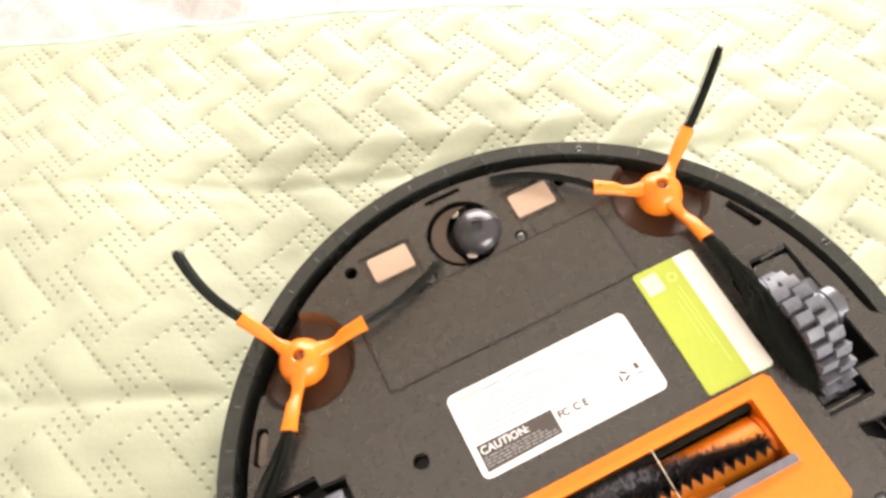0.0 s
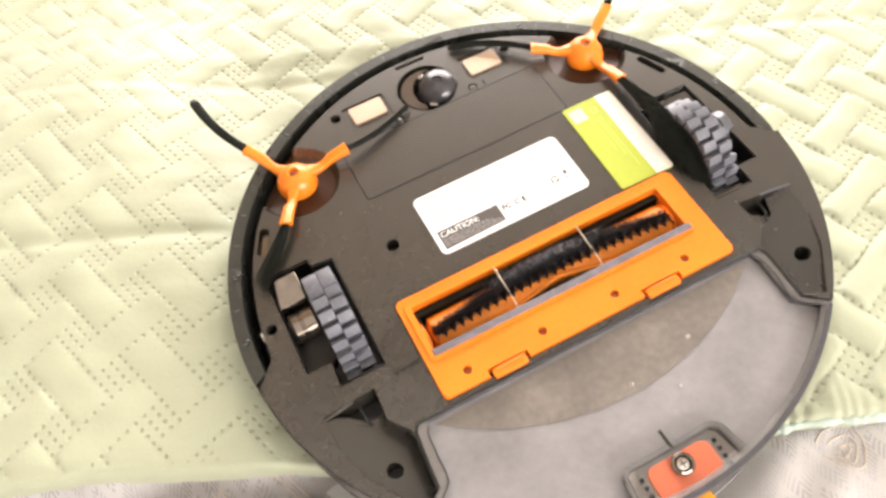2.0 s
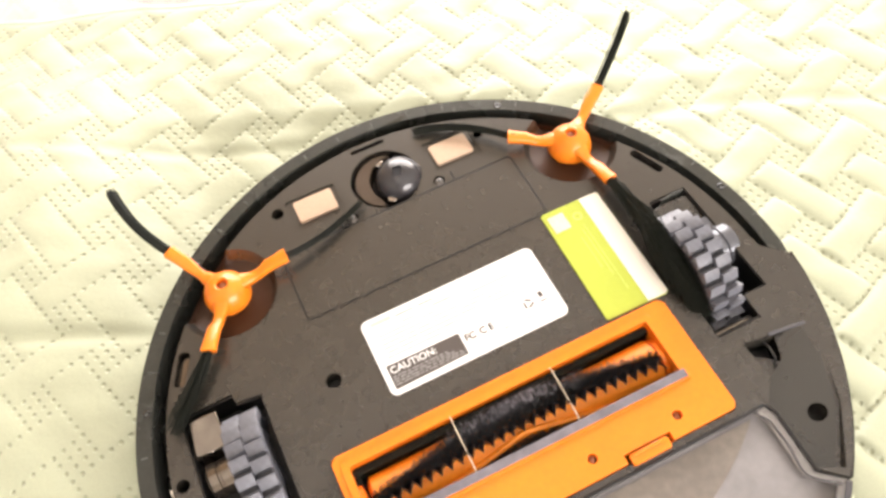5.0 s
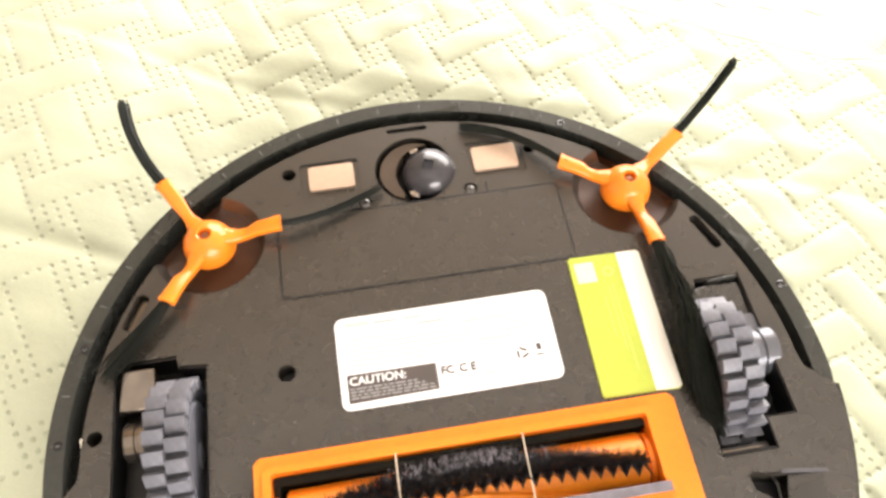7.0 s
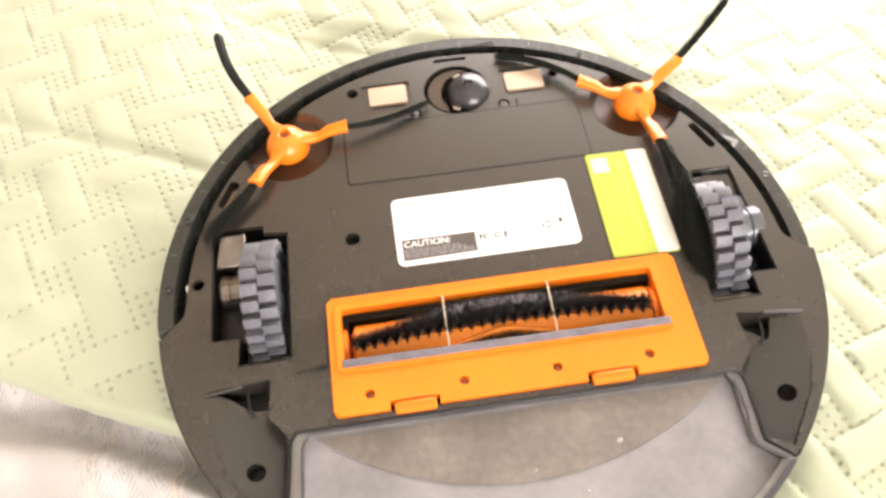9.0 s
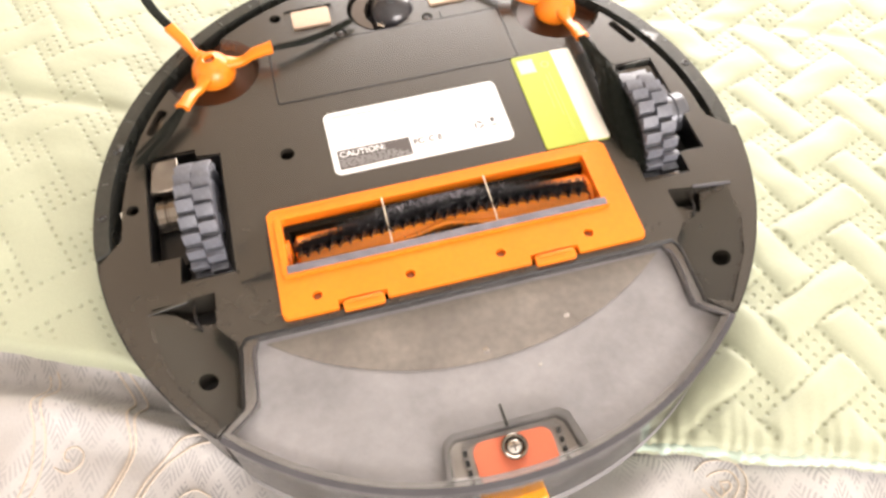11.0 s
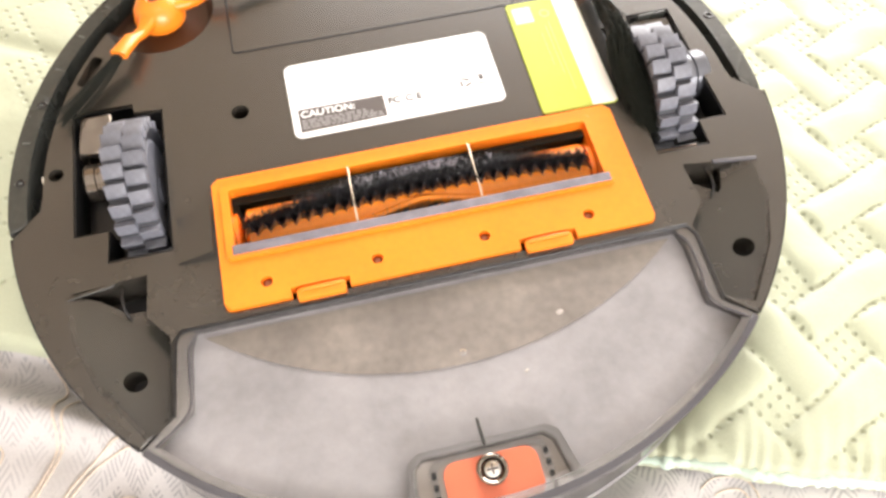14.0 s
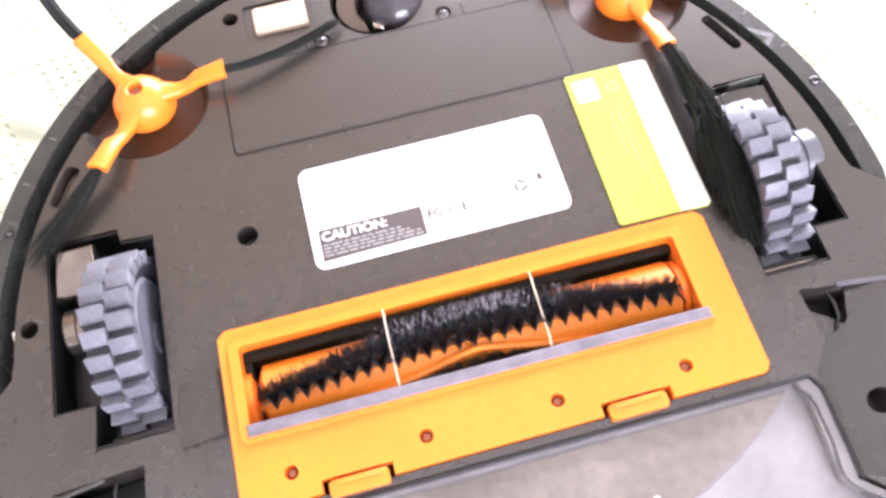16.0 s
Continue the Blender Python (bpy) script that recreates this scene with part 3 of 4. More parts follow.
for dx in (0.0, 5.0):
    lay_cord([(-184 + dx, -30), (-176 + dx, -54), (-175 + dx * 0.6, -75), (-184 + dx * 0.4, -96), (-205 + dx, -116), (-240, -130 + dx)], 0.7)
    lay_cord([(-128, -82 - dx), (-150, -84 - dx), (-166 + dx * 0.7, -95), (-178 + dx * 0.6, -112), (-180 + dx, -130), (-160 + dx, -150 + dx), (-140, -152 + dx)], 0.7)
    lay_cord([(-215 - dx, -24), (-214 - dx, -60), (-222 - dx, -90), (-240 - dx, -120)], 0.6)
for k in range(3):
    lay_cord([(96 + 5 * k, -163 - 4 * k), (104 + 3 * k, -160 - 6 * k), (116 - 3 * k, -164 - 4 * k), (118 - 4 * k, -175), (108 - 2 * k, -186 + 4 * k), (100 + 3 * k, -180 + 2 * k), (96 + 5 * k, -172)], 0.5)
for cx, cy, r, a0 in ((-150, -118, 11, 20), (-205, -78, 9, 200), (-118, -140, 8, 90), (150, -205, 10, 10), (-196, -152, 10, 300)):
    lay_cord([(cx + r * (1 - 0.1 * k) * math.cos(radians(a0 + 52 * k)), cy + r * (1 - 0.1 * k) * math.sin(radians(a0 + 52 * k))) for k in range(9)], 0.5)
for k in range(4):
    lay_cord([(200 + 30 * k, 300 - 10 * k), (212 + 30 * k, 315 - 10 * k), (226 + 30 * k, 305 - 10 * k), (216 + 30 * k, 290 - 10 * k), (206 + 30 * k, 296 - 10 * k)], 0.9)

# ---- the robot vacuum, lying on its back ----
TOP = 75.0
robot = new("robot_vacuum")
tagged(robot, "round black robot vacuum lying upside down on a quilt", "robot vacuum")

# upper shell, which lies in the quilt
part("shell", turn_bm(lathe([(0, 1), (120, 1), (150, 3), (159, 8), (162.5, 16), (162.5, 24), (156, 26), (155, 57), (150, 58.4), (0, 58.4)], 128), Matrix.Identity(4)), WELL, robot, "black top shell pressed into the quilt")

# chassis
LEFT_TURN, RIGHT_TURN = 185.8, 354.6
plan = circle(0, 0, 151.5, 72, -2.2, 182.2)
plan += circle(0, 0, 164.5, 18, LEFT_TURN, 224.6)
plan += [(-105.5, -105), (-103, -77), (-101, -72), (104, -73), (106.5, -78), (105.5, -107)]
plan += circle(0, 0, 164.5, 18, 314.8, RIGHT_TURN)
WELL_L = [(-139, 43), (-139, -22), (-125, -22), (-126, -37), (-100, -37), (-100, 37), (-112, 38), (-113, 43)]
WELL_R = [(140, 42), (142, -25), (129, -25), (129, -38), (105, -38), (105, 37), (118, 38), (119, 42)]


def flank(s, x_shift):
    return [(s * 142 + x_shift, -49), (s * 111 + x_shift, -45.5), (s * 112 + x_shift, -64), (s * 104 + x_shift, -74), (s * 103 + x_shift, -106), (s * 115 + x_shift, -112), (s * 132 + x_shift, -88), (s * 140 + x_shift, -68)]


NOTCH = {-1: [(-141, -47.4), (-111.5, -45.4), (-112, -57), (-121, -57.8), (-130, -51.5)],
         1: [(130, -48.2), (114, -45.2), (115.5, -50), (121, -55), (126, -60.5)]}
cutters = [block(WELL_L, 40, 80), block(WELL_R[::-1], 40, 80)]
for s, xs in ((-1, 0), (1, 2)):
    cutters.append(block(flank(s, xs), lambda x, y: 75.2 - 0.29 * (143 - abs(x)), 84))
    cutters.append(block(NOTCH[s], 50, 82))
cutters.append(block(circle(2.5, 123, 19.2, 48), 50, 82))
cutters.append(block(rounded(-82.6, 92.6, -69.8, -7.8, 3), 42, 82))
CAP_L, CAP_R = (-97.8, 96.6), (102.4, 95.4)
for c in (CAP_L, CAP_R):
    cutters.append(block(circle(*c, 21, 48), 68.5, 82, taper=circle(*c, 31, 48)))
for x, y, r in ((-66.5, 27, 3.9), (-58.5, 129.5, 3.4), (61, 126.5, 3.0), (-146, 11.5, 3.2), (-119.5, -86.5, 4.2), (124.5, -86.5, 4.2), (-23.5, 108, 3.3), (28, 107.5, 3.3)):
    cutters.append(block(circle(x, y, r, 24), 58, 82))
cutters.append(block(rounded(-8, 12.5, 146.5, 149.3, 1.2), 66, 82))
slot_l = turn_bm(block(rounded(-3.0, 3.0, -9, 9, 2.2), 66, 82), pose(-0.1308, 0.0665, 0, 0, 0, -26))
slot_r = turn_bm(block(rounded(-2.4, 2.4, -10, 10, 2.0), 66, 82), pose(0.1325, 0.0655, 0, 0, 0, 22))
cutters += [slot_l, slot_r]
for x0, x1, y0, y1 in ((-53, -24.5, 113.5, 134.5), (29.5, 57.5, 113.5, 134.5)):
    cutters.append(block(rounded(x0, x1, y0, y1, 1.5), 73.9, 82))
part("chassis", carved(block(plan, 46, TOP, 1.0), cutters, "chassis"), BLACK, robot, "satin black plastic underside with wheel wells")
for s, xs in ((-1, 0), (1, 2)):
    x = s * 121.5 + xs
    part("hook", tube([(x, -48.0, 72.0), (x + s * 0.3, -52, 72.6), (x - s * 0.2, -57, 72.2), (x - s * 1.6, -60.5, 69.0)], [0.7, 0.6, 0.6, 0.8], 8), DARK, robot)
    # right strip's paler colour stands in for light on the recess wall
    part("edge_rib", block([(s * 124 + xs, -47.6), (s * 143 + xs, -50.2), (s * 143 + xs, -48.6), (s * 124 + xs, -46.0)], 74.5, 75.7 if s > 0 else 75.1, 0.3), SMOKE_EDGE if s > 0 else RECESS, robot)
    # separate floor, a little darker than the chassis, laid into the recess
    ramp_floor = block([(s * 140 + xs, -52), (s * 131 + xs, -52.5), (s * 123 + xs, -59.5), (s * 113 + xs, -64), (s * 105 + xs, -75), (s * 104 + xs, -105), (s * 114.5 + xs, -110), (s * 131 + xs, -87.5), (s * 138.5 + xs, -68)], lambda x, y: 74.0 - 0.29 * (143 - abs(x)), lambda x, y: 75.5 - 0.29 * (143 - abs(x)))
    hole_x = -119.5 if s < 0 else 124.5
    part("recess_floor", carved(ramp_floor, [block(circle(hole_x, -86.5, 4.2, 24), 55, 85)], "recess_floor"), RECESS, robot)
for a0, a1 in ((LEFT_TURN, 224.4), (315.0, RIGHT_TURN)):
    part("edge_trim", tube([(x, y, 74.3) for x, y in circle(0, 0, 164.5, 24, a0, a1)], 0.75, 8), DARK, robot, "thin glossy black edge")
# near-black walls added inside the wells, darker than the chassis
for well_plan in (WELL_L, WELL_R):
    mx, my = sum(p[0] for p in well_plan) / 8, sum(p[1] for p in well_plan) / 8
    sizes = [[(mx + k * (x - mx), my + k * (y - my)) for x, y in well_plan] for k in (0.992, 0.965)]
    part("well_liner", carved(block(sizes[0], 45.6, 74.2), [block(sizes[1], 40, 90)], "well_liner"), WELL, robot, "near-black walls added inside the wheel well")
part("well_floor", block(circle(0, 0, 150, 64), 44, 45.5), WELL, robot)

# slot inserts, brown brush dishes with orange bounce light in their colour
part("slot_lens", turn_bm(block(rounded(-2.2, 2.2, -8, 8, 1.8), 60, 71.0, 0.6), pose(-0.1308, 0.0665, 0, 0, 0, -26)), SILVER, robot, "smoky sensor window")
part("slot_lens", turn_bm(block(rounded(-1.8, 1.8, -9, 9, 1.6), 60, 70.5, 0.6), pose(0.1325, 0.0655, 0, 0, 0, 22)), DARK, robot, "dark sensor window")
part("slot_lens", block(rounded(-2, 12, 146.9, 148.9, 0.8), 60, 72, 0.4), DARK, robot, "dark sensor window")
for c in (CAP_L, CAP_R):
    dish = lathe([(0, 0.2), (20.6, 0.2), (30.0, 6.0)], 64)
    turn_bm(dish, Matrix.Translation((c[0] / 1000, c[1] / 1000, 0.0689)))
    for v in dish.verts:
        r = math.hypot(v.co.x, v.co.y)
        if r > 0.1506:
            v.co.x, v.co.y, v.co.z = v.co.x * 0.1506 / r, v.co.y * 0.1506 / r, min(v.co.z, 0.0735)
    part("brush_dish", dish, DISH, robot, "brownish round recess below the side brush, tinted with its orange bounce")

# bumper: a thick curved lip with a dark gap behind it
bumper_plan = circle(-0.8, 1.6, 165, 110, -5.6, 185.2) + circle(-0.8, 1.6, 157.4, 110, 184.6, -5.0)
bumper = part("bumper", block(bumper_plan, 14, 74.2, 1.6), BUMPER, robot, "curved black front bumper with a fine ribbed edge")
for k in range(24):
    a = 4 + 172 * k / 23
    rib = block([(160.6, -0.3), (163.8, -0.3), (163.8, 0.3), (160.6, 0.3)], 73.6, 74.5, 0.1)
    part("rib", turn_bm(rib, pose(0, 0, 0, 0, 0, a)), TICK, bumper)
for a in (176, 161, 132, 60, 12):
    hole = turn_bm(lathe([(1.0, 0), (2.0, 0), (2.0, 0.5), (1.5, 0.7), (1.0, 0.5), (1.0, 0)], 16), pose(0.1612 * math.cos(radians(a)), 0.1612 * math.sin(radians(a)), 0.0740))
    part("boss", hole, DARK, bumper)

# battery cover
cover_mesh = block(rounded(-65.6, 69.1, 62.4, 103.6, 2), 75.02, 75.2, 0.08)
battery = part("battery_cover", cover_mesh, BLACK, robot, "flat black battery cover plate with fine seams")
rim = carved(block(rounded(-66.3, 69.8, 61.7, 104.3, 2.2), 74.9, 75.27), [block(rounded(-65.4, 68.9, 62.6, 103.4, 1.8), 70, 82)], "seam")
part("seam", rim, WELL, battery)
for x, y in ((-23.5, 108), (28, 107.5)):
    screw = part("screw", turn_bm(lathe([(0, 2.2), (1.6, 2.0), (2.7, 1.2), (2.8, 0)], 20), pose(x / 1000, y / 1000, 0.0726)), DARK_SCREW, battery)
    part("cross_slot", prism(box(bmesh.new(), x - 1.7, x + 1.7, y - 0.3, y + 0.3, 74.4, 74.9), [(x - 0.3, y - 1.7), (x + 0.3, y - 1.7), (x + 0.3, y + 1.7), (x - 0.3, y + 1.7)], 74.4, 74.95), WELL, screw)
for x in (-30.5, 35.5):
    part("latch_line", block([(x, 103.8), (x + 0.8, 103.8), (x + 0.8, 110), (x, 110)], 74.9, 75.3), WELL, battery)

# charging contacts
for x0, x1, y0, y1 in ((-49, -27, 118, 132), (32, 54, 117, 131)):
    contact = part("charging_contact", block(rounded(x0, x1, y0, y1, 1.2), 73.5, 75.4, 0.4), GOLD, robot, "pale nickel charging contact")

# caster wheel in its socket
caster = new("caster")
caster.parent = robot
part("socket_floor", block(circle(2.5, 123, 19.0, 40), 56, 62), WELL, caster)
part("swivel_plate", carved(block(circle(2.3, 123, 16.6, 48), 62, lambda x, y: 73.2 + 0.05 * (x + 10), 0.9), [block(circle(9.6, 121.0, 16.4, 48), 50, 90), block([(-4, 112), (12, 100), (-4, 100)], 50, 90)], "swivel_plate", 50), CASTER_PLATE, caster, "shiny brownish swivel plate")
dome = lathe([(0, 11.6), (3.5, 11.4), (7.2, 10.4), (10.4, 8.2), (12.4, 5.2), (13.4, 1.5), (13.6, -6)], 40)
fork = part("fork", carved(turn_bm(dome, pose(0.0100, 0.1212, 0.0705)), [turn_bm(block(rounded(-2.4, 2.4, -2.8, 2.8, 0.5), -1.2, 6), pose(0.0092, 0.1198, 0.0815, 6, -3, -16)), turn_bm(block([(-4, -3), (4, -3), (4, 3), (-4, 3)], -20, 20), pose(0.0185, 0.1325, 0.076, 0, 0, 38))], "fork", 40), CASTER_GREY, caster, "glossy grey domed caster wheel fork")
part("slot_floor", turn_bm(block(rounded(-2.2, 2.2, -2.6, 2.6, 0.5), -1.6, -0.9), pose(0.0092, 0.1198, 0.0815, 6, -3, -16)), TYRE_DARK, fork)
for x, y, a in ((4.0, 136.0, 30), (1.0, 110.0, -35)):
    part("axle_end", turn_bm(block(rounded(-2.6, 2.6, -1.6, 1.6, 1.2), 0, 9, 1.0), pose(x / 1000, y / 1000, 0.0645, 0, 0, a)), STEEL, caster, "small shiny axle end")
part("fork_rib", turn_bm(box(bmesh.new(), -3.0, 3.0, -1.2, 1.2, 0, 8, 0.6), pose(0.0200, 0.1300, 0.0665, 0, 0, -50)), CASTER_GREY, caster)


def drive_wheel(xc, side, name_label):
    """A treaded wheel on a gearbox; side is the way outwards."""
    wheel = new("drive_wheel")
    wheel.parent = robot
    wheel.location = (xc / 1000, 0.0015, 0.0630)
    tagged(wheel, name_label)
    body = lathe([(0, 5.6), (22, 5.8), (25, 7.2), (27.6, 8.6), (28.6, 7.8), (28.6, -7.8), (27.6, -8.6), (25, -7.4), (0, -6.6)], 56)
    part("tyre", turn_bm(body, pose(0, 0, 0, 0, 90, 0)), TYRE_DARK, wheel)
    hub = lathe([(0, 1.5), (5, 1.2), (6, 0.4), (20, 0.2), (21.5, 1.0), (23, 0.2)], 48)
    # right hub is coloured near black to hold the shade on it
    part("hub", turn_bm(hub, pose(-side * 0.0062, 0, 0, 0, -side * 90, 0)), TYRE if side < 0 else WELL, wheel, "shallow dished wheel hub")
    tread = None
    count = 24
    for row, x in ((0, -4.25), (1, 4.25)):
        for k in range(count):
            if tread is None:
                b = bmesh.new()
                prism(b, [(-4.25, -2.6), (4.25, -2.6), (4.25, 2.9), (-4.25, 2.9)], 27.0, lambda x, y: 31.5 + 0.5 * y, 0.3, taper=[(-4.1, -2.4), (4.1, -2.4), (4.1, 2.8), (-4.1, 2.8)])
                tread = mesh_from(b, "tread_block")
                tread.materials.append(TYRE)
            ob = new("tread_block", tread)
            ob.parent = wheel
            ob.matrix_local = pose(x / 1000, 0, 0, 360 * (k + 0.5 * row) / count, 0, 0)
    return wheel


drive_wheel(-112.5, -1, "grey rubber drive wheel with staggered tread blocks")
drive_wheel(118.5, 1, "grey rubber drive wheel with staggered tread blocks")
for s, x0 in ((-1, -123.0), (1, 128.5)):
    def xr(a, b):
        return sorted((x0 + s * a, x0 + s * b))
    gear = new("gearbox")
    gear.parent = robot
    a, b = xr(-1.0, 15.0) if s < 0 else xr(0, 12.5)
    part("housing", block([(a, 22), (b, 22), (b, 38.5), (a + 3, 38.5)], 50, lambda x, y: (72.0 + 0.28 * (y - 22)) if x < 0 else 62.0, 0.8), SILVER, gear, "glossy dark gearbox catching the daylight")
    part("axle_boss", turn_bm(lathe([(0, 14), (5, 14), (5.4, 13), (7.6, 13), (8.4, 12), (8.4, 8), (7.7, 7.6), (7.7, 6.6), (8.4, 6.2), (8.4, 0), (0, 0)], 40), pose(x0 / 1000, 0.0105 if s < 0 else 0.0065, 0.0655 if s < 0 else 0.067, 0, s * 90, 0) @ Matrix.Scale(1.0 if s < 0 else 1.3, 4)), SILVER if s < 0 else BOSS, gear)
    a, b = xr(-1, 11.5)
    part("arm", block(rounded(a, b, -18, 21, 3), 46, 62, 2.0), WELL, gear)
    if s > 0:
        part("arm_cover", block([(107.5, 36), (126, 39), (139, 38), (140.5, 16), (128.5, 13), (127.5, 30)], 50, lambda x, y: 71.0 + 0.1 * (y - 13), 0.6), BLACK, gear)
        # grey block for the edge of the gearbox housing
        part("arm_stop", block(rounded(129, 141, 13, 22, 1.5), 55, 74.0, 1.2), BOSS, gear, "grey edge of the gearbox housing beside the wheel")
        part("arm_lip", block([(124.5, 39.6), (138.5, 40.2), (138.5, 41.4), (124.5, 40.8)], 66, 75.4, 0.3), BUMPER, gear)
    a, b = xr(-24, -1)
    part("well_lip", block([(a, -36.5), (b, -36.5), (b, -33.2), (a, -33.2)], 60, 71.5, 0.5), DARK, gear)
    # thin pale bar added to give the lip's top edge a bright line
    part("lip_edge", block([(a + 2, -35.6), (b - 3, -35.6), (b - 3, -34.8), (a + 2, -34.8)], 71.4, 72.2, 0.2), SILVER, gear)

# shallow housing ramp beside the brush cover
part("ramp", block([(-98.5, -44), (-84, -43), (-83.5, -21), (-97.5, -23)], 74.8, lambda x, y: 76.0 + 2.6 * smooth_step(x, -99, -84), 0.0), BLACK, robot)
part("spring_clip", turn_bm(block(rounded(-1.0, 1.0, -2.6, 2.6, 0.5), 66, 73.6, 0.3), pose(-0.1512, 0.0105, 0, 0, 0, 12)), PALE, robot, "small pale clip")
part("holder_plug", block(circle(-66.5, 27, 3.6, 24), 58, 66), WELL, robot)


def bristle_tuft(parent, start, tip, sag, spread, count, thick, seed, name="bristles", material=None):
    """A tuft of thin bristles from start to tip, in millimetres, bending by sag in the middle."""
    rng = random.Random(seed)
    bm = bmesh.new()
    a, b, m = Vector(start), Vector(tip), Vector(sag)
    for _ in range(count):
        off = Vector((rng.gauss(0, 1), rng.gauss(0, 1), rng.gauss(0, 0.7)))
        reach = rng.uniform(0.93, 1.0)
        pts = []
        for k in range(7):
            s = k / 6 * reach
            pts.append(a.lerp(b, s) + m * (4 * s * (1 - s)) + off * (0.8 + (spread - 0.8) * s))
        tube(pts, [thick * (1 - 0.35 * k / 6) for k in range(7)], 4, bm)
    return part(name, bm, material or TUFT, parent)


def side_brush(centre, arms, seed):
    """An orange three-armed side brush; arms: angle, length of the holder, droop, tip, sag and spread of its bristles."""
    brush = new("side_brush")
    brush.parent = robot
    tagged(brush, "orange three-armed side brush with dark bristles")
    cx, cy = centre
    dome = lathe([(0, 9.6), (2.9, 9.6), (2.9, 12.4), (3.6, 12.9), (6, 12.0), (9, 9.6), (11, 6.4), (12, 2.6), (12.1, 0), (9, -3), (9, -6)], 44)
    part("hub", turn_bm(dome, pose(cx / 1000, cy / 1000, 0.0722)), ORANGE, brush, smooth=50)
    part("screw", turn_bm(block([(-1.7, -1.7), (1.7, -1.7), (1.7, 1.7), (-1.7, 1.7)], 81.0, 83.4, 0.3), pose(cx / 1000, cy / 1000, 0, 0, 0, 20)  @ Matrix.Identity(4)), BROWN_SCREW, brush)
    for n, (angle, length, lift, tip, sag, spread, count) in enumerate(arms):
        d = Vector((math.cos(radians(angle)), math.sin(radians(angle)), 0))
        side = Vector((-d.y, d.x, 0))
        bm = bmesh.new()
        stations = [(6, 79.5, 4.8, 3.0), (11, 78.6, 4.0, 2.6), (15, 77.4 + 0.15 * lift, 2.9, 2.2), (19, 77.6 + 0.35 * lift, 2.7, 2.1), (23.5, 79.4 + 0.7 * lift, 3.4, 2.2), (length - 3.5, 80 + 0.95 * lift, 3.6, 2.3), (length, 80.4 + lift, 4.0, 2.3)]
        rings = []
        for along, z, w, h in stations:
            c = Vector((cx, cy, z)) + d * along
            ring = []
            for k in range(10):
                t = 2 * math.pi * k / 10
                px, pz = math.copysign(abs(math.cos(t)) ** 0.6, math.cos(t)) * w, math.copysign(abs(math.sin(t)) ** 0.6, math.sin(t)) * h
                ring.append(bm.verts.new((c + side * px + Vector((0, 0, pz))) / 1000))
            rings.append(ring)
        for p, q in zip(rings, rings[1:]):
            for k in range(10):
                bm.faces.new((p[k], p[(k + 1) % 10], q[(k + 1) % 10], q[k]))
        bm.faces.new(rings[0][::-1])
        bm.faces.new(rings[-1])
        arm = part("arm", bm, ORANGE, brush, smooth=60)
        root = Vector((cx, cy, 80.2 + lift)) + d * (length - 3)
        bristle_tuft(arm, root, tip, sag, spread, count, 0.36 if count > 100 else 0.22, seed + n)
    return brush


side_brush(CAP_L, [
    (121, 36, 4, (-133.5, 172.5, 94.5), (-3.0, -2.0, 1.0), 1.0, 110),
    (1, 35, 3.5, (-15, 113, 78.5), (-1, -3, -1.0), 1.1, 50),
    (242, 36, 3.5, (-142, 36, 79.5), (3, 3, -1), 2.7, 80)], 11)
side_brush(CAP_R, [
    (37, 39, 1, (168.5, 146.5, 98.0), (0.4, -0.5, -0.4), 1.0, 110),
    (152, 34, 1.5, (29, 143.5, 77.4), (1, 6, -0.5), 1.1, 110),
    (276, 35, 1, (106.5, 34, 81.5), (0, 0, 1.5), 1.5, 160)], 21)

splayed = [o for o in robot.children_recursive if o.name.startswith("arm") and o.parent.name.startswith("side_brush")][-1]
rng = random.Random(77)
fan = bmesh.new()
for _ in range(800):
    a = Vector((108.0 + rng.gauss(0, 0.8), 56 + rng.gauss(0, 2.0), 80.5 + rng.gauss(0, 0.7)))
    low = rng.random() ** 0.8
    b = Vector((108.2 + rng.gauss(0, 2.6) - 3.4 * math.sin(math.pi * low) + 4.5 * (1 - low) * rng.random(), 18 - 45 * low + rng.gauss(0, 2.0), 82.0 - 9 * low + rng.gauss(0, 2.0)))
    m = Vector((-2.4 + rng.gauss(0, 2.4), 0, 5.5 + rng.gauss(0, 2.6)))
    knot = Vector((107.6 + rng.gauss(0, 1.6), 31 + rng.gauss(0, 3.0), 85 + rng.gauss(0, 1.4)))
    path = [a, a.lerp(knot, 0.5)] + [knot.lerp(b, k / 4) + m * (3 * k / 4 * (1 - k / 4)) for k in range(5)]
    tube(path, [0.4 * (1 - 0.6 * k / 6) for k in range(7)], 4, fan)
part("frayed_bristles", fan, TUFT, splayed, "frayed dark bristles spread over the wheel")

# ---- orange brush cover with its roller ----
cover_top = 77.0
frame_cut = [block(rounded(-75.5, 78.5, -45.5, -15.5, 1.5), 40, 90),
             block([(-56.6, -71), (-33.6, -71), (-33.6, -65.3), (-56.6, -65.3)], 60, 90), block([(35.0, -71), (58.6, -71), (58.6, -65.3), (35.0, -65.3)], 60, 90)]
for x in (-65.2, -21.4, 22.3, 66.0):
    frame_cut.append(block(circle(x, -60.5, 2.3, 20), 74, 90))
brush_cover = part("brush_cover", carved(block(rounded(-82.2, 92.2, -69.4, -8.2, 2.5), 72.0, cover_top, 1.4), frame_cut, "brush_cover"), ORANGE, robot, "bright orange brush cover with a long opening")
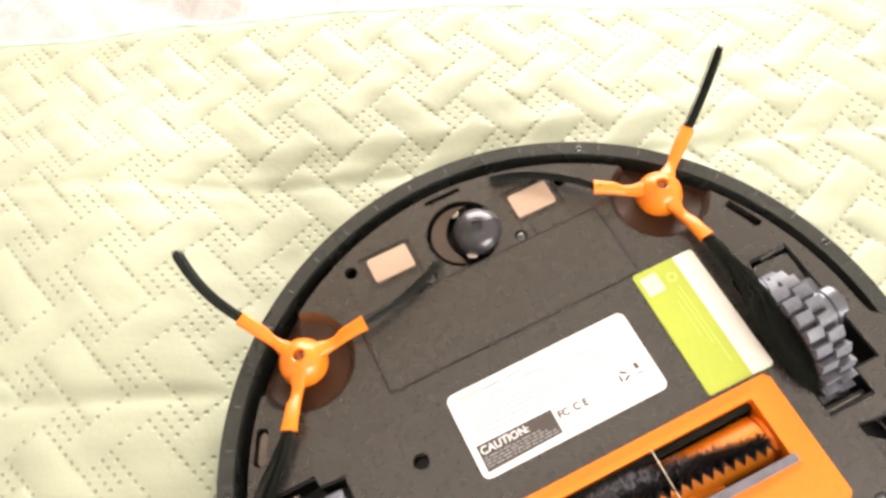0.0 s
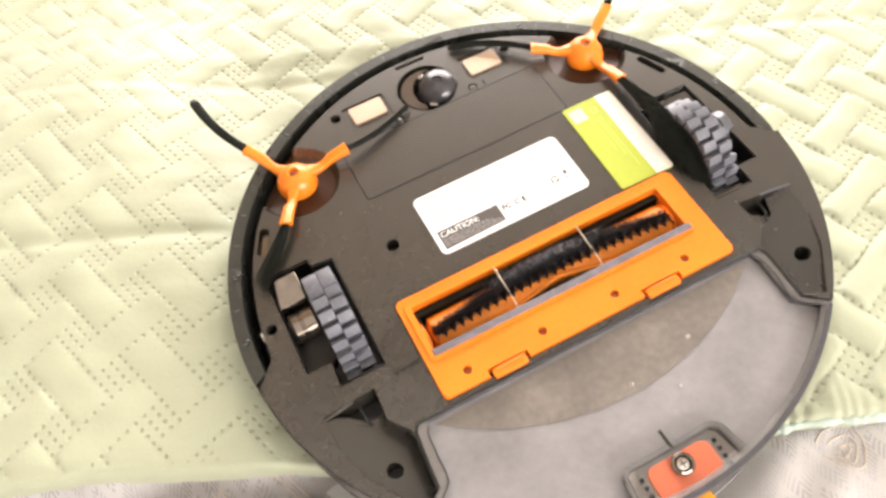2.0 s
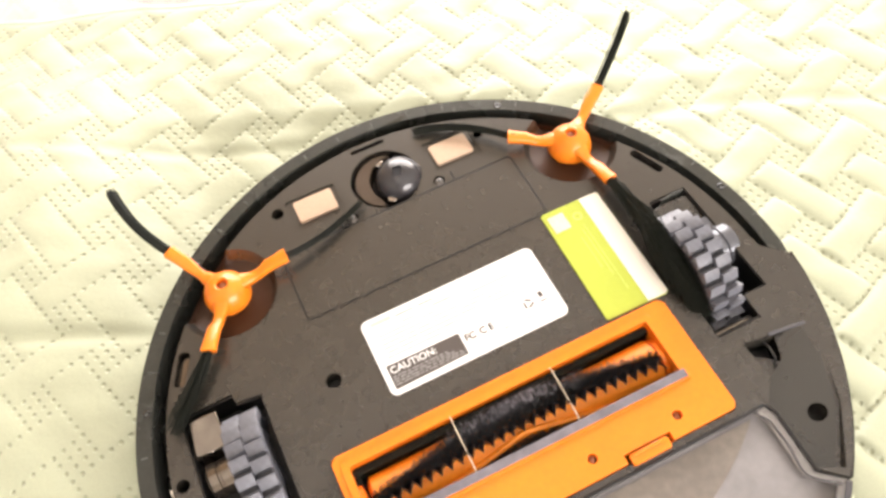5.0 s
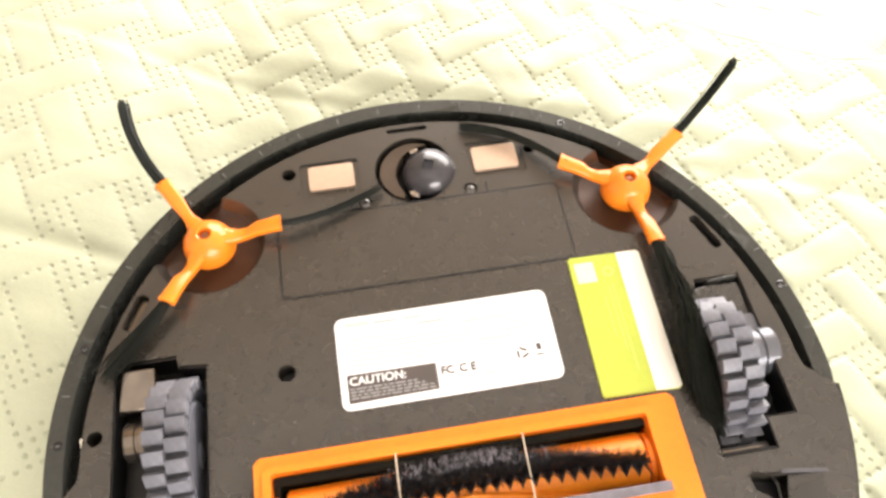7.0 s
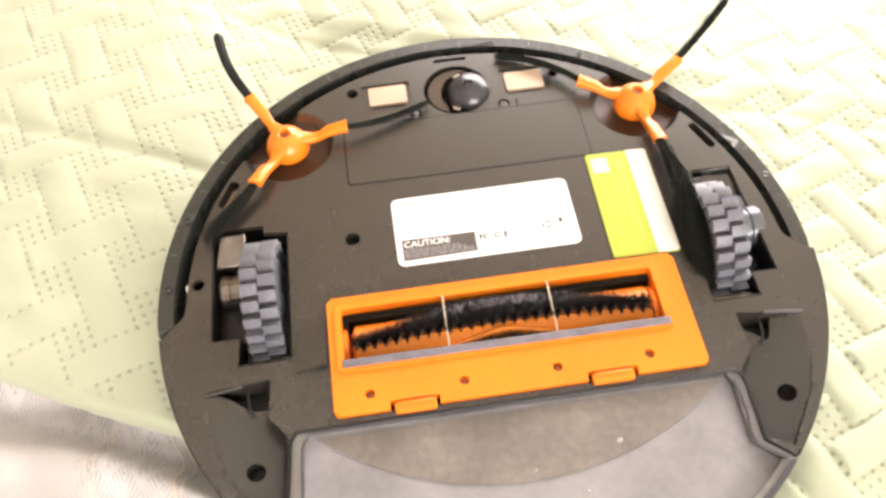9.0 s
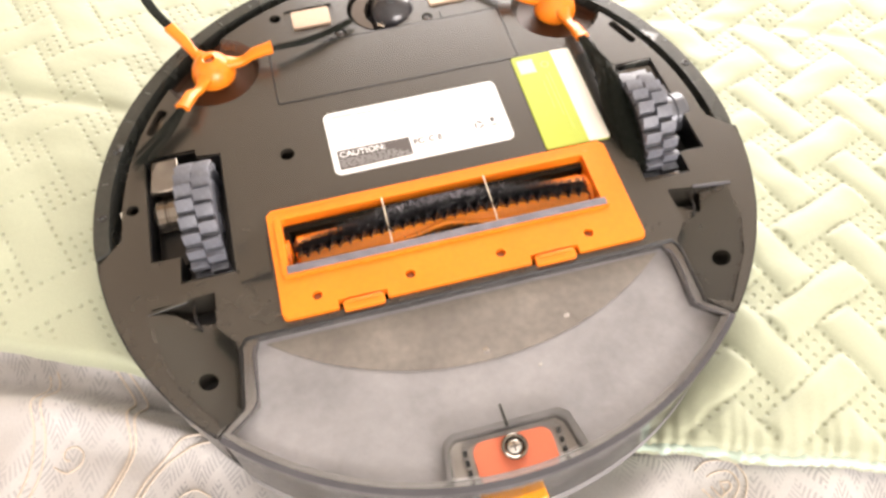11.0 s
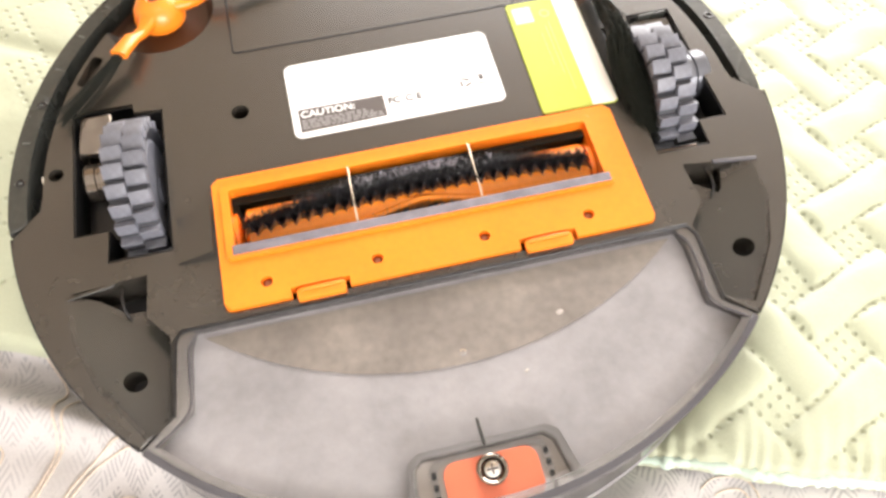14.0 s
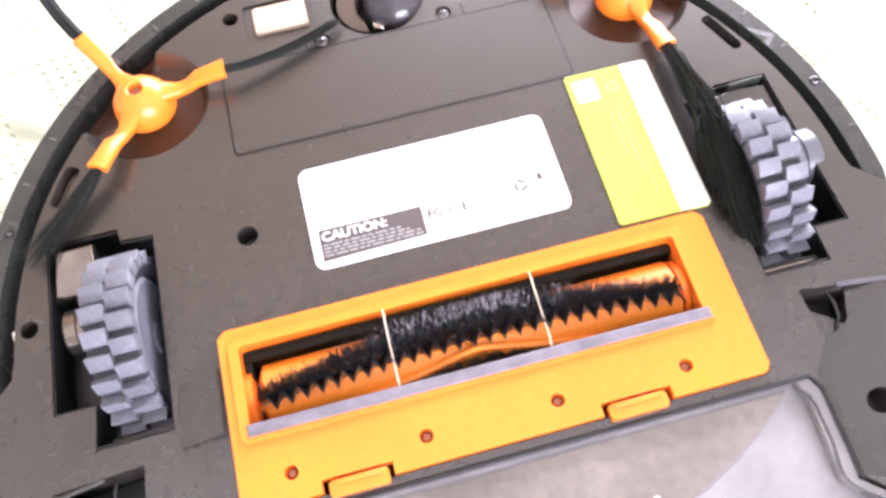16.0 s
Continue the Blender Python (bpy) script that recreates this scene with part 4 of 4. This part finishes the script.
part("lip", carved(block(rounded(-79.0, 82.0, -48.5, -12.5, 2.0), 76.6, 78.2, 0.8), [block(rounded(-75.5, 78.5, -45.5, -15.5, 1.5), 40, 90)], "lip"), ORANGE, brush_cover)
chamber = carved(block(rounded(-79.5, 82.5, -49, -12, 2), 44.5, 74.5), [block(rounded(-76, 79, -46, -15, 2), 46.5, 90)], "chamber")
part("chamber", chamber, RUBBER_ORANGE, brush_cover, "orange brush chamber walls")
# dark strip put where the chamber's front edge lies in shade
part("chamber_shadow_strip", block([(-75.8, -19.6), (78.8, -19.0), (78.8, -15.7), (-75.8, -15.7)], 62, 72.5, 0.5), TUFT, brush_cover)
# small dark block turning down at the strip's left end
part("chamber_clip", block([(-75.6, -25.5), (-72.8, -25.5), (-72.8, -18.5), (-75.6, -18.5)], 62, 72.0, 0.4), TUFT, brush_cover)
for x in (-65.2, -21.4, 22.3, 66.0):
    screw = part("screw", turn_bm(lathe([(0, 1.6), (1.2, 1.5), (1.9, 0.7), (2.0, 0)], 18), pose(x / 1000, -0.0605, 0.0738)), BROWN_SCREW, brush_cover)
for x0, x1 in ((-54.5, -35.5), (37, 56.5)):
    tab = part("latch_tab", block(rounded(x0, x1, -71.5, -66.2, 1.0), 73, 76.9, 0.8), ORANGE, brush_cover)
    part("ridge", block([(x0 + 1.5, -67.8), (x1 - 1.5, -67.8), (x1 - 1.5, -66.4), (x0 + 1.5, -66.4)], 76.5, 77.7, 0.4), ORANGE, tab)
part("rubber_blade", block([(-76.5, -46.6), (80.5, -47.6), (80.5, -43.6), (-76.5, -42.4)], 70, 79.0, 0.6), GREY_RUBBER, brush_cover, "worn grey rubber wiper blade")
for x in (-25.5, 26.3):
    part("guard_wire", tube([(x, -14.5, 77.0), (x, -16.5, 79.4), (x - 0.3, -28, 80.0), (x - 0.4, -40.5, 79.6), (x - 0.4, -43.5, 77.5)], 0.33, 8), WIRE, brush_cover, "thin pale guard wire")
for x in (-74.6, 77.4):
    part("bearing", turn_bm(lathe([(0, 1.4), (9, 1.4), (11, 0.8), (11, -1.4), (0, -1.4)], 32), pose(x / 1000, -0.031, 0.0640, 0, 90, 0)), ORANGE, brush_cover)

AXIS_Y, AXIS_Z, CORE = -31.0, 64.0, 11.5
roller = new("roller_brush")
roller.parent = robot
tagged(roller, "orange roller brush with black bristles and rubber fins in chevron rows")
core_bm = turn_bm(lathe([(0, -73), (8, -73), (CORE, -71), (CORE, -35), (CORE + 0.4, 0), (CORE, 35), (CORE, 73.5), (8, 75.5), (0, 75.5)], 40), pose(0.0012, AXIS_Y / 1000, AXIS_Z / 1000, 0, 90, 0))
part("core", core_bm, RUBBER_ORANGE, roller, "orange roller core")


def row_angle(x):
    """Angle of a row of bristles round the roller, from straight up towards the front."""
    return 23.0 - 37.0 * (abs(x - 1) / 74.0) ** 1.25


def fin_angle(x):
    return -12.0 - 14.0 * (abs(x - 1) / 74.0) ** 2


def on_roller(x, radius, angle):
    return (x, AXIS_Y + radius * math.sin(radians(angle)), AXIS_Z + radius * math.cos(radians(angle)))


rng = random.Random(5)
for base in (0.0, -92.0, -184.0):
    bm = bmesh.new()
    for k in range(8000):
        x = rng.uniform(-71, 74) if k % 2 else min(74, max(-71, rng.gauss(1, 26)))
        a = base + row_angle(x) + rng.uniform(-1, 1) * (7.0 + 25.0 * math.exp(-(x / 38) ** 2))
        p = on_roller(x, CORE - 0.5, a)
        q = on_roller(x + rng.gauss(0, 0.9), rng.uniform(14.5, 17.2), a + rng.gauss(3, 5))
        mid = [(p[i] + q[i]) / 2 + rng.gauss(0, 0.2) for i in range(3)]
        tube([p, mid, q], [0.17, 0.15, 0.1], 3, bm)
    part("bristle_strip", bm, BRISTLE, roller, "chevron row of black bristles", 0)["kind"] = "stuff"
    bm = bmesh.new()
    n = 112
    lines = []
    for k in range(n + 1):
        x = -71 + 145 * k / n
        a = base + fin_angle(x) + 9
        tooth = abs(((k % 4) / 2) - 1)
        lines.append([bm.verts.new(Vector(on_roller(x, r, a + da)) / 1000) for r, da in ((CORE - 0.6, 7.0), (17.4, 1.0 - 17 * tooth), (16.4, -2.0 - 17 * tooth), (CORE - 0.6, -9.0))])
    for p, q in zip(lines, lines[1:]):
        for i in range(4):
            bm.faces.new((p[i], p[(i + 1) % 4], q[(i + 1) % 4], q[i]))
    bm.faces.new(lines[0])
    bm.faces.new(lines[-1][::-1])
    part("toothed_fin", bm, BRISTLE, roller, "black toothed rubber fin", 20)
    ridge_line = [on_roller(x, CORE + 1.0, base - 25 - 42 * (abs(x - 2) / 46) ** 1.1) for x in range(-44, 49, 2)]
    part("ridge", tube(ridge_line, 1.5, 8), RUBBER_ORANGE, roller, "orange chevron ridge")

# pale tips among the bristles, their glints of light put into the colour
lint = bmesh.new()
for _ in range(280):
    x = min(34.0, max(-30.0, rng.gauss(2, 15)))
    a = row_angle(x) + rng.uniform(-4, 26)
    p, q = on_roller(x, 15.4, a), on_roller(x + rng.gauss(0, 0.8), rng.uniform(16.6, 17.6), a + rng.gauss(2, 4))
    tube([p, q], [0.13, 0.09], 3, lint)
part("lint", lint, GLINT, roller, "pale bristle tips standing in for glints of light", 0)["kind"] = "stuff"

# ---- stickers ----
label = part("rating_label", block(rounded(-44.5, 50.5, 6.0, 48.2, 3.6), 74.9, 75.35, 0.1), WHITE, robot, "white rating label with rounded corners and fine print")
caution = part("caution_box", block([(-41.5, 8.8), (-3.2, 9.6), (-3.2, 21.4), (-41.5, 21.6)], 75.2, 75.42), INK, label, "dark caution panel")
words("CAUTION:", 5.1, -40.6, 16.8, 75.55, WHITE, "caution_print", caution, 0, 0.09)
rng = random.Random(8)
for x1, y in ((-12, 15.1), (-9, 13.7), (-5.2, 12.3), (-4.6, 10.9)):
    x = -40.6
    while x < x1 - 1:
        w = rng.uniform(1.2, 4.5)
        part("print_bar", block([(x, y - 0.35), (min(x + w, x1), y - 0.35), (min(x + w, x1), y + 0.3), (x, y + 0.3)], 75.38, 75.55), FAINT, caution)
        x += w + 0.7
words("FC", 5.0, -1.6, 15.6, 75.5, INK, "mark_print", label, 0, 0.12)
words("C E", 5.0, 6.4, 15.6, 75.5, INK, "mark_print", label, 0, 0.12)
for x0, x1, y, h in ((-40, -29, 43.6, 2.2), (-27, -17, 43.8, 0.8), (-14, -6, 43.8, 0.8), (33, 45, 43.6, 1.0), (-8, 3, 40.6, 0.7), (12, 34, 38.2, 0.6), (-25, -18, 39.6, 0.6), (-39, -8, 37.0, 0.5),
                     (-39, 5, 34.6, 0.5), (10, 45, 34.4, 0.5), (-39, 14, 32.2, 0.5), (18, 45, 31.6, 0.5), (-39, 12, 29.8, 0.5), (-39, 2, 27.4, 0.5), (16, 40, 28.6, 0.5), (-39, -6, 25.0, 0.5), (29, 35, 12.4, 1.0), (18, 20.5, 12.4, 1.4)):
    part("print_bar", block([(x0, y), (x1, y), (x1, y + h), (x0, y + h)], 75.3, 75.5), FAINT if h < 0.9 else PINKISH, label)
sign = bmesh.new()
for a in (90, 210, 330):
    turn = block([(-2.1, 1.3), (1.4, 1.3), (1.4, 2.3), (-2.1, 2.3)], 75.3, 75.5)
    bmesh.ops.transform(turn, matrix=pose(0.0345, 0.0196, 0, 0, 0, a), verts=turn.verts)
    me = mesh_from(turn, "tmp", 0)
    sign.from_mesh(me)
    bpy.data.meshes.remove(me)
part("recycling_sign", sign, INK, label)
part("bin_sign", prism(box(bmesh.new(), 41.2, 43.2, 20.0, 23.0, 75.3, 75.5), [(40.4, 17.6), (44.2, 17.6), (44.2, 18.2), (40.4, 18.2)], 75.3, 75.5), INK, label)

sticker = part("lime_sticker", block([(64.6, -6.2), (96.8, -6.8), (98.2, -5.6), (98.2, 59.6), (97.0, 60.8), (65.6, 61.2), (64.4, 60.0), (63.6, -5.2)], 74.9, 75.8, 0.15), LIME, robot, "lime green card sticker with a pale side band")
part("pale_band", block([(86.6, -6.4), (96.7, -6.6), (98.0, -5.4), (98.0, 59.4), (96.9, 60.6), (87.2, 60.8)], 75.7, 75.95), PALE, sticker)
part("pale_patch", block(rounded(66.6, 75.6, 47.6, 57.8, 0.6), 75.7, 75.95), PINKISH, sticker)
for x, y0, y1, w in ((79.5, 14, 44, 0.5), (81.6, 4, 46, 0.45), (76.6, 20, 40, 0.4)):
    part("print_bar", block([(x, y0), (x + w, y0), (x + w, y1), (x, y1)], 75.7, 75.95), LIME_PALE, sticker)
part("round_mark", turn_bm(lathe([(1.6, 0), (2.6, 0), (2.6, 0.12), (1.6, 0.12), (1.6, 0)], 20), pose(0.0815, 0.052, 0.07575)), LIME_PALE, sticker)

# ---- dust bin ----
dust_bin = new("dust_bin")
dust_bin.parent = robot
tagged(dust_bin, "smoky transparent dust bin with an orange catch")
lid_plan = [(-104, -105.2), (-101.8, -77), (-99.5, -73.4), (103, -74.2), (105, -78.5), (104.0, -107.6)] + circle(0, 0, 165, 64, 314.6, 224.8)
inner_plan = [(-98.6, -105.4), (-97.2, -80), (-95.0, -74.2), (99.0, -75.0), (100.6, -81), (99.6, -107.6)] + circle(0, 0, 160.6, 48, 313.4, 226.0)
POCKET = [(-27, -157.5), (-25.5, -143), (-22, -140.2), (23, -140.2), (26.5, -143), (30, -157.5)]
part("lid", carved(block(lid_plan, 70.6, 74.4), [block(POCKET, 60, 90), block([(0.997 * x, 0.3 + 0.997 * y) for x, y in inner_plan], 60, 90)], "lid"), SMOKY, dust_bin, "smoke-grey clear plastic lid, dusty inside")
part("lid_panel", carved(block(inner_plan, 72.4, 74.95, 0.6), [block([(-31, -170), (-27, -141), (-23, -138.6), (24, -138.6), (28, -141), (34, -170)], 60, 90)], "lid_panel"), SMOKY, dust_bin)
part("pocket_rim", carved(block([(-29.5, -158.5), (-27, -142), (-23, -139), (24, -139), (28, -142), (32, -158)], 69, 75.1), [block([(-26.5, -163), (-24.5, -143.5), (-21.5, -141.2), (22.5, -141.2), (25.5, -143.5), (29.5, -163)], 60, 90)], "pocket_rim"), CLEAR, dust_bin)
wall_plan = circle(0, 0, 164.2, 64, 314.0, 225.4) + circle(0, 0, 162.0, 64, 225.4, 314.0)
part("lid_edge", block(circle(0, 0, 165.3, 64, 314.4, 225.0) + circle(0, 0, 162.6, 64, 225.0, 314.4), 69.8, 74.9, 0.6), SMOKE_EDGE, dust_bin, "dark translucent rim of the bin lid")
part("bin_wall", block(wall_plan, 26, 70.5), CLEAR, dust_bin, "clear curved outer bin wall")
streaks = BACKING.node_tree
stretch, coords = streaks.nodes.new("ShaderNodeMapping"), streaks.nodes.new("ShaderNodeTexCoord")
stretch.inputs["Scale"].default_value = (1, 1, 0.03)
streaks.links.new(coords.outputs["Object"], stretch.inputs[0])
for node in streaks.nodes:
    if node.bl_idname == "ShaderNodeTexNoise":
        streaks.links.new(stretch.outputs[0], node.inputs["Vector"])
# added ring whose pale streaks stand in for cloth behind the clear wall
part("bin_lining", block(circle(0, 0, 159.5, 64, 314.0, 225.4) + circle(0, 0, 157.5, 64, 225.4, 314.0), 27, 69.3), BACKING, dust_bin)
part("bottom_band", block(circle(0, 0, 164.4, 64, 314.0, 225.4) + circle(0, 0, 155, 64, 225.4, 314.0), 16, 27, 0.6), DUST, dust_bin)
part("bin_floor", carved(block([(-103.5, -105), (-101, -73.6), (103, -74.4), (104, -107)] + circle(0, 0, 161.6, 48, 314.6, 224.8), 69.4, 70.45), [block([(-27, -170), (-26, -144), (-22, -140.4), (23, -140.4), (27, -144), (30, -170)], 60, 80)], "bin_floor"), DUST, dust_bin, "dusty grey inside of the bin")
part("divider_rib", block([(0.4, -141), (1.4, -141), (1.0, -131.5), (0.2, -131.5)], 73, 76.0, 0.2), BUMPER, dust_bin)
for x, y, r in ((43, -97, 1.9), (24, -117, 0.9)):
    part("dust_fleck", turn_bm(lathe([(0, 0.3), (0.6 * r, 0.25), (r, 0)], 9), pose(x / 1000, y / 1000, 0.0709, 0, 0, 20) @ Matrix.Diagonal((1.0, 0.7, 1, 1))), POCKET_DUST, dust_bin)
part("stud", turn_bm(lathe([(0.5, 0.2), (0.8, 0.7), (1.3, 0.6), (1.5, 0)], 16), pose(0.002, -0.106, 0.0749)), SMOKY, dust_bin)
part("pocket_floor", block([(-26, -158), (-24.5, -143.5), (-21.5, -141), (22.5, -141), (25.5, -143.5), (29, -158)], 67.4, 68.6), POCKET_DUST, dust_bin, "beige dusty pocket round the catch")
part("lid_seam", tube([(-105.2, -106, 74.9), (-102.9, -77, 74.9), (-100.2, -72.9, 74.9), (103.4, -73.6, 74.9), (106.0, -78.5, 74.9), (105.2, -108, 74.9)], 0.85, 8, flat=0.5), WELL, dust_bin, "thin dark seam round the lid")
for line in ([(-111.6, -115.4), (-99.6, -105.2), (-98.2, -92), (-97.6, -80.4), (-95.4, -76.6)], [(111.4, -117.0), (100.6, -107.4), (101.4, -94), (101.2, -81.4), (98.8, -77.4)]):
    part("panel_line", tube([(*p[:2], 74.75) for p in spline([(x, y, 0) for x, y in line], 6)], 0.42, 8, flat=0.6), SMOKE_EDGE, dust_bin)
part("filter_tray", block([(95.9, -76)] + circle(2, 41, 150, 48, 308.7, 231.3) + [(-91.9, -76)], 70.4, 71.0, 0.3), TRAY, dust_bin, "brown filter tray showing through the lid")
latch = part("catch", block(rounded(-15.5, 19, -162, -143.5, 5), 66.0, 70.0), FILTER_RED, dust_bin, "reddish orange catch block seen through clear plastic")
part("catch_cover", carved(block(rounded(-20, 23.5, -163, -141.4, 5), 62, 69.5), [block(rounded(-17.5, 21, -170, -143.6, 4), 60, 90)], "catch_cover"), CLEAR, dust_bin)
for side_x in (-18.7, 22.2):
    for k in range(4):
        part("tooth", block(rounded(side_x - 0.8, side_x + 0.8, -160.5 + 4.2 * k, -158.4 + 4.2 * k, 0.3), 66, 70.6, 0.2), DARK, dust_bin)
part("screw_cup", turn_bm(lathe([(3.6, 0), (5.2, 0), (5.6, 2.4), (4.9, 2.8), (4.2, 2.4), (3.6, 0.4)], 32), pose(0.0018, -0.1495, 0.0698)), SILVER, dust_bin)
catch_screw = part("catch_screw", turn_bm(lathe([(0, 2.0), (1.4, 1.9), (2.9, 1.4), (3.5, 0.4), (3.5, 0)], 28), pose(0.0018, -0.1495, 0.0704)), STEEL, dust_bin, "bright steel screw")
part("cross_slot", prism(box(bmesh.new(), -0.2, 3.8, -149.8, -149.2, 71.9, 72.5), [(1.5, -151.5), (2.1, -151.5), (2.1, -147.5), (1.5, -147.5)], 71.9, 72.55), INK, catch_screw)
tab = block(circle(0, 0, 167.6, 10, 264.6, 274.6) + circle(0, 0, 161, 10, 274.6, 264.6), 42.5, 49, 1.2)
part("catch_tab", tab, TAB, dust_bin, "bright orange push tab")
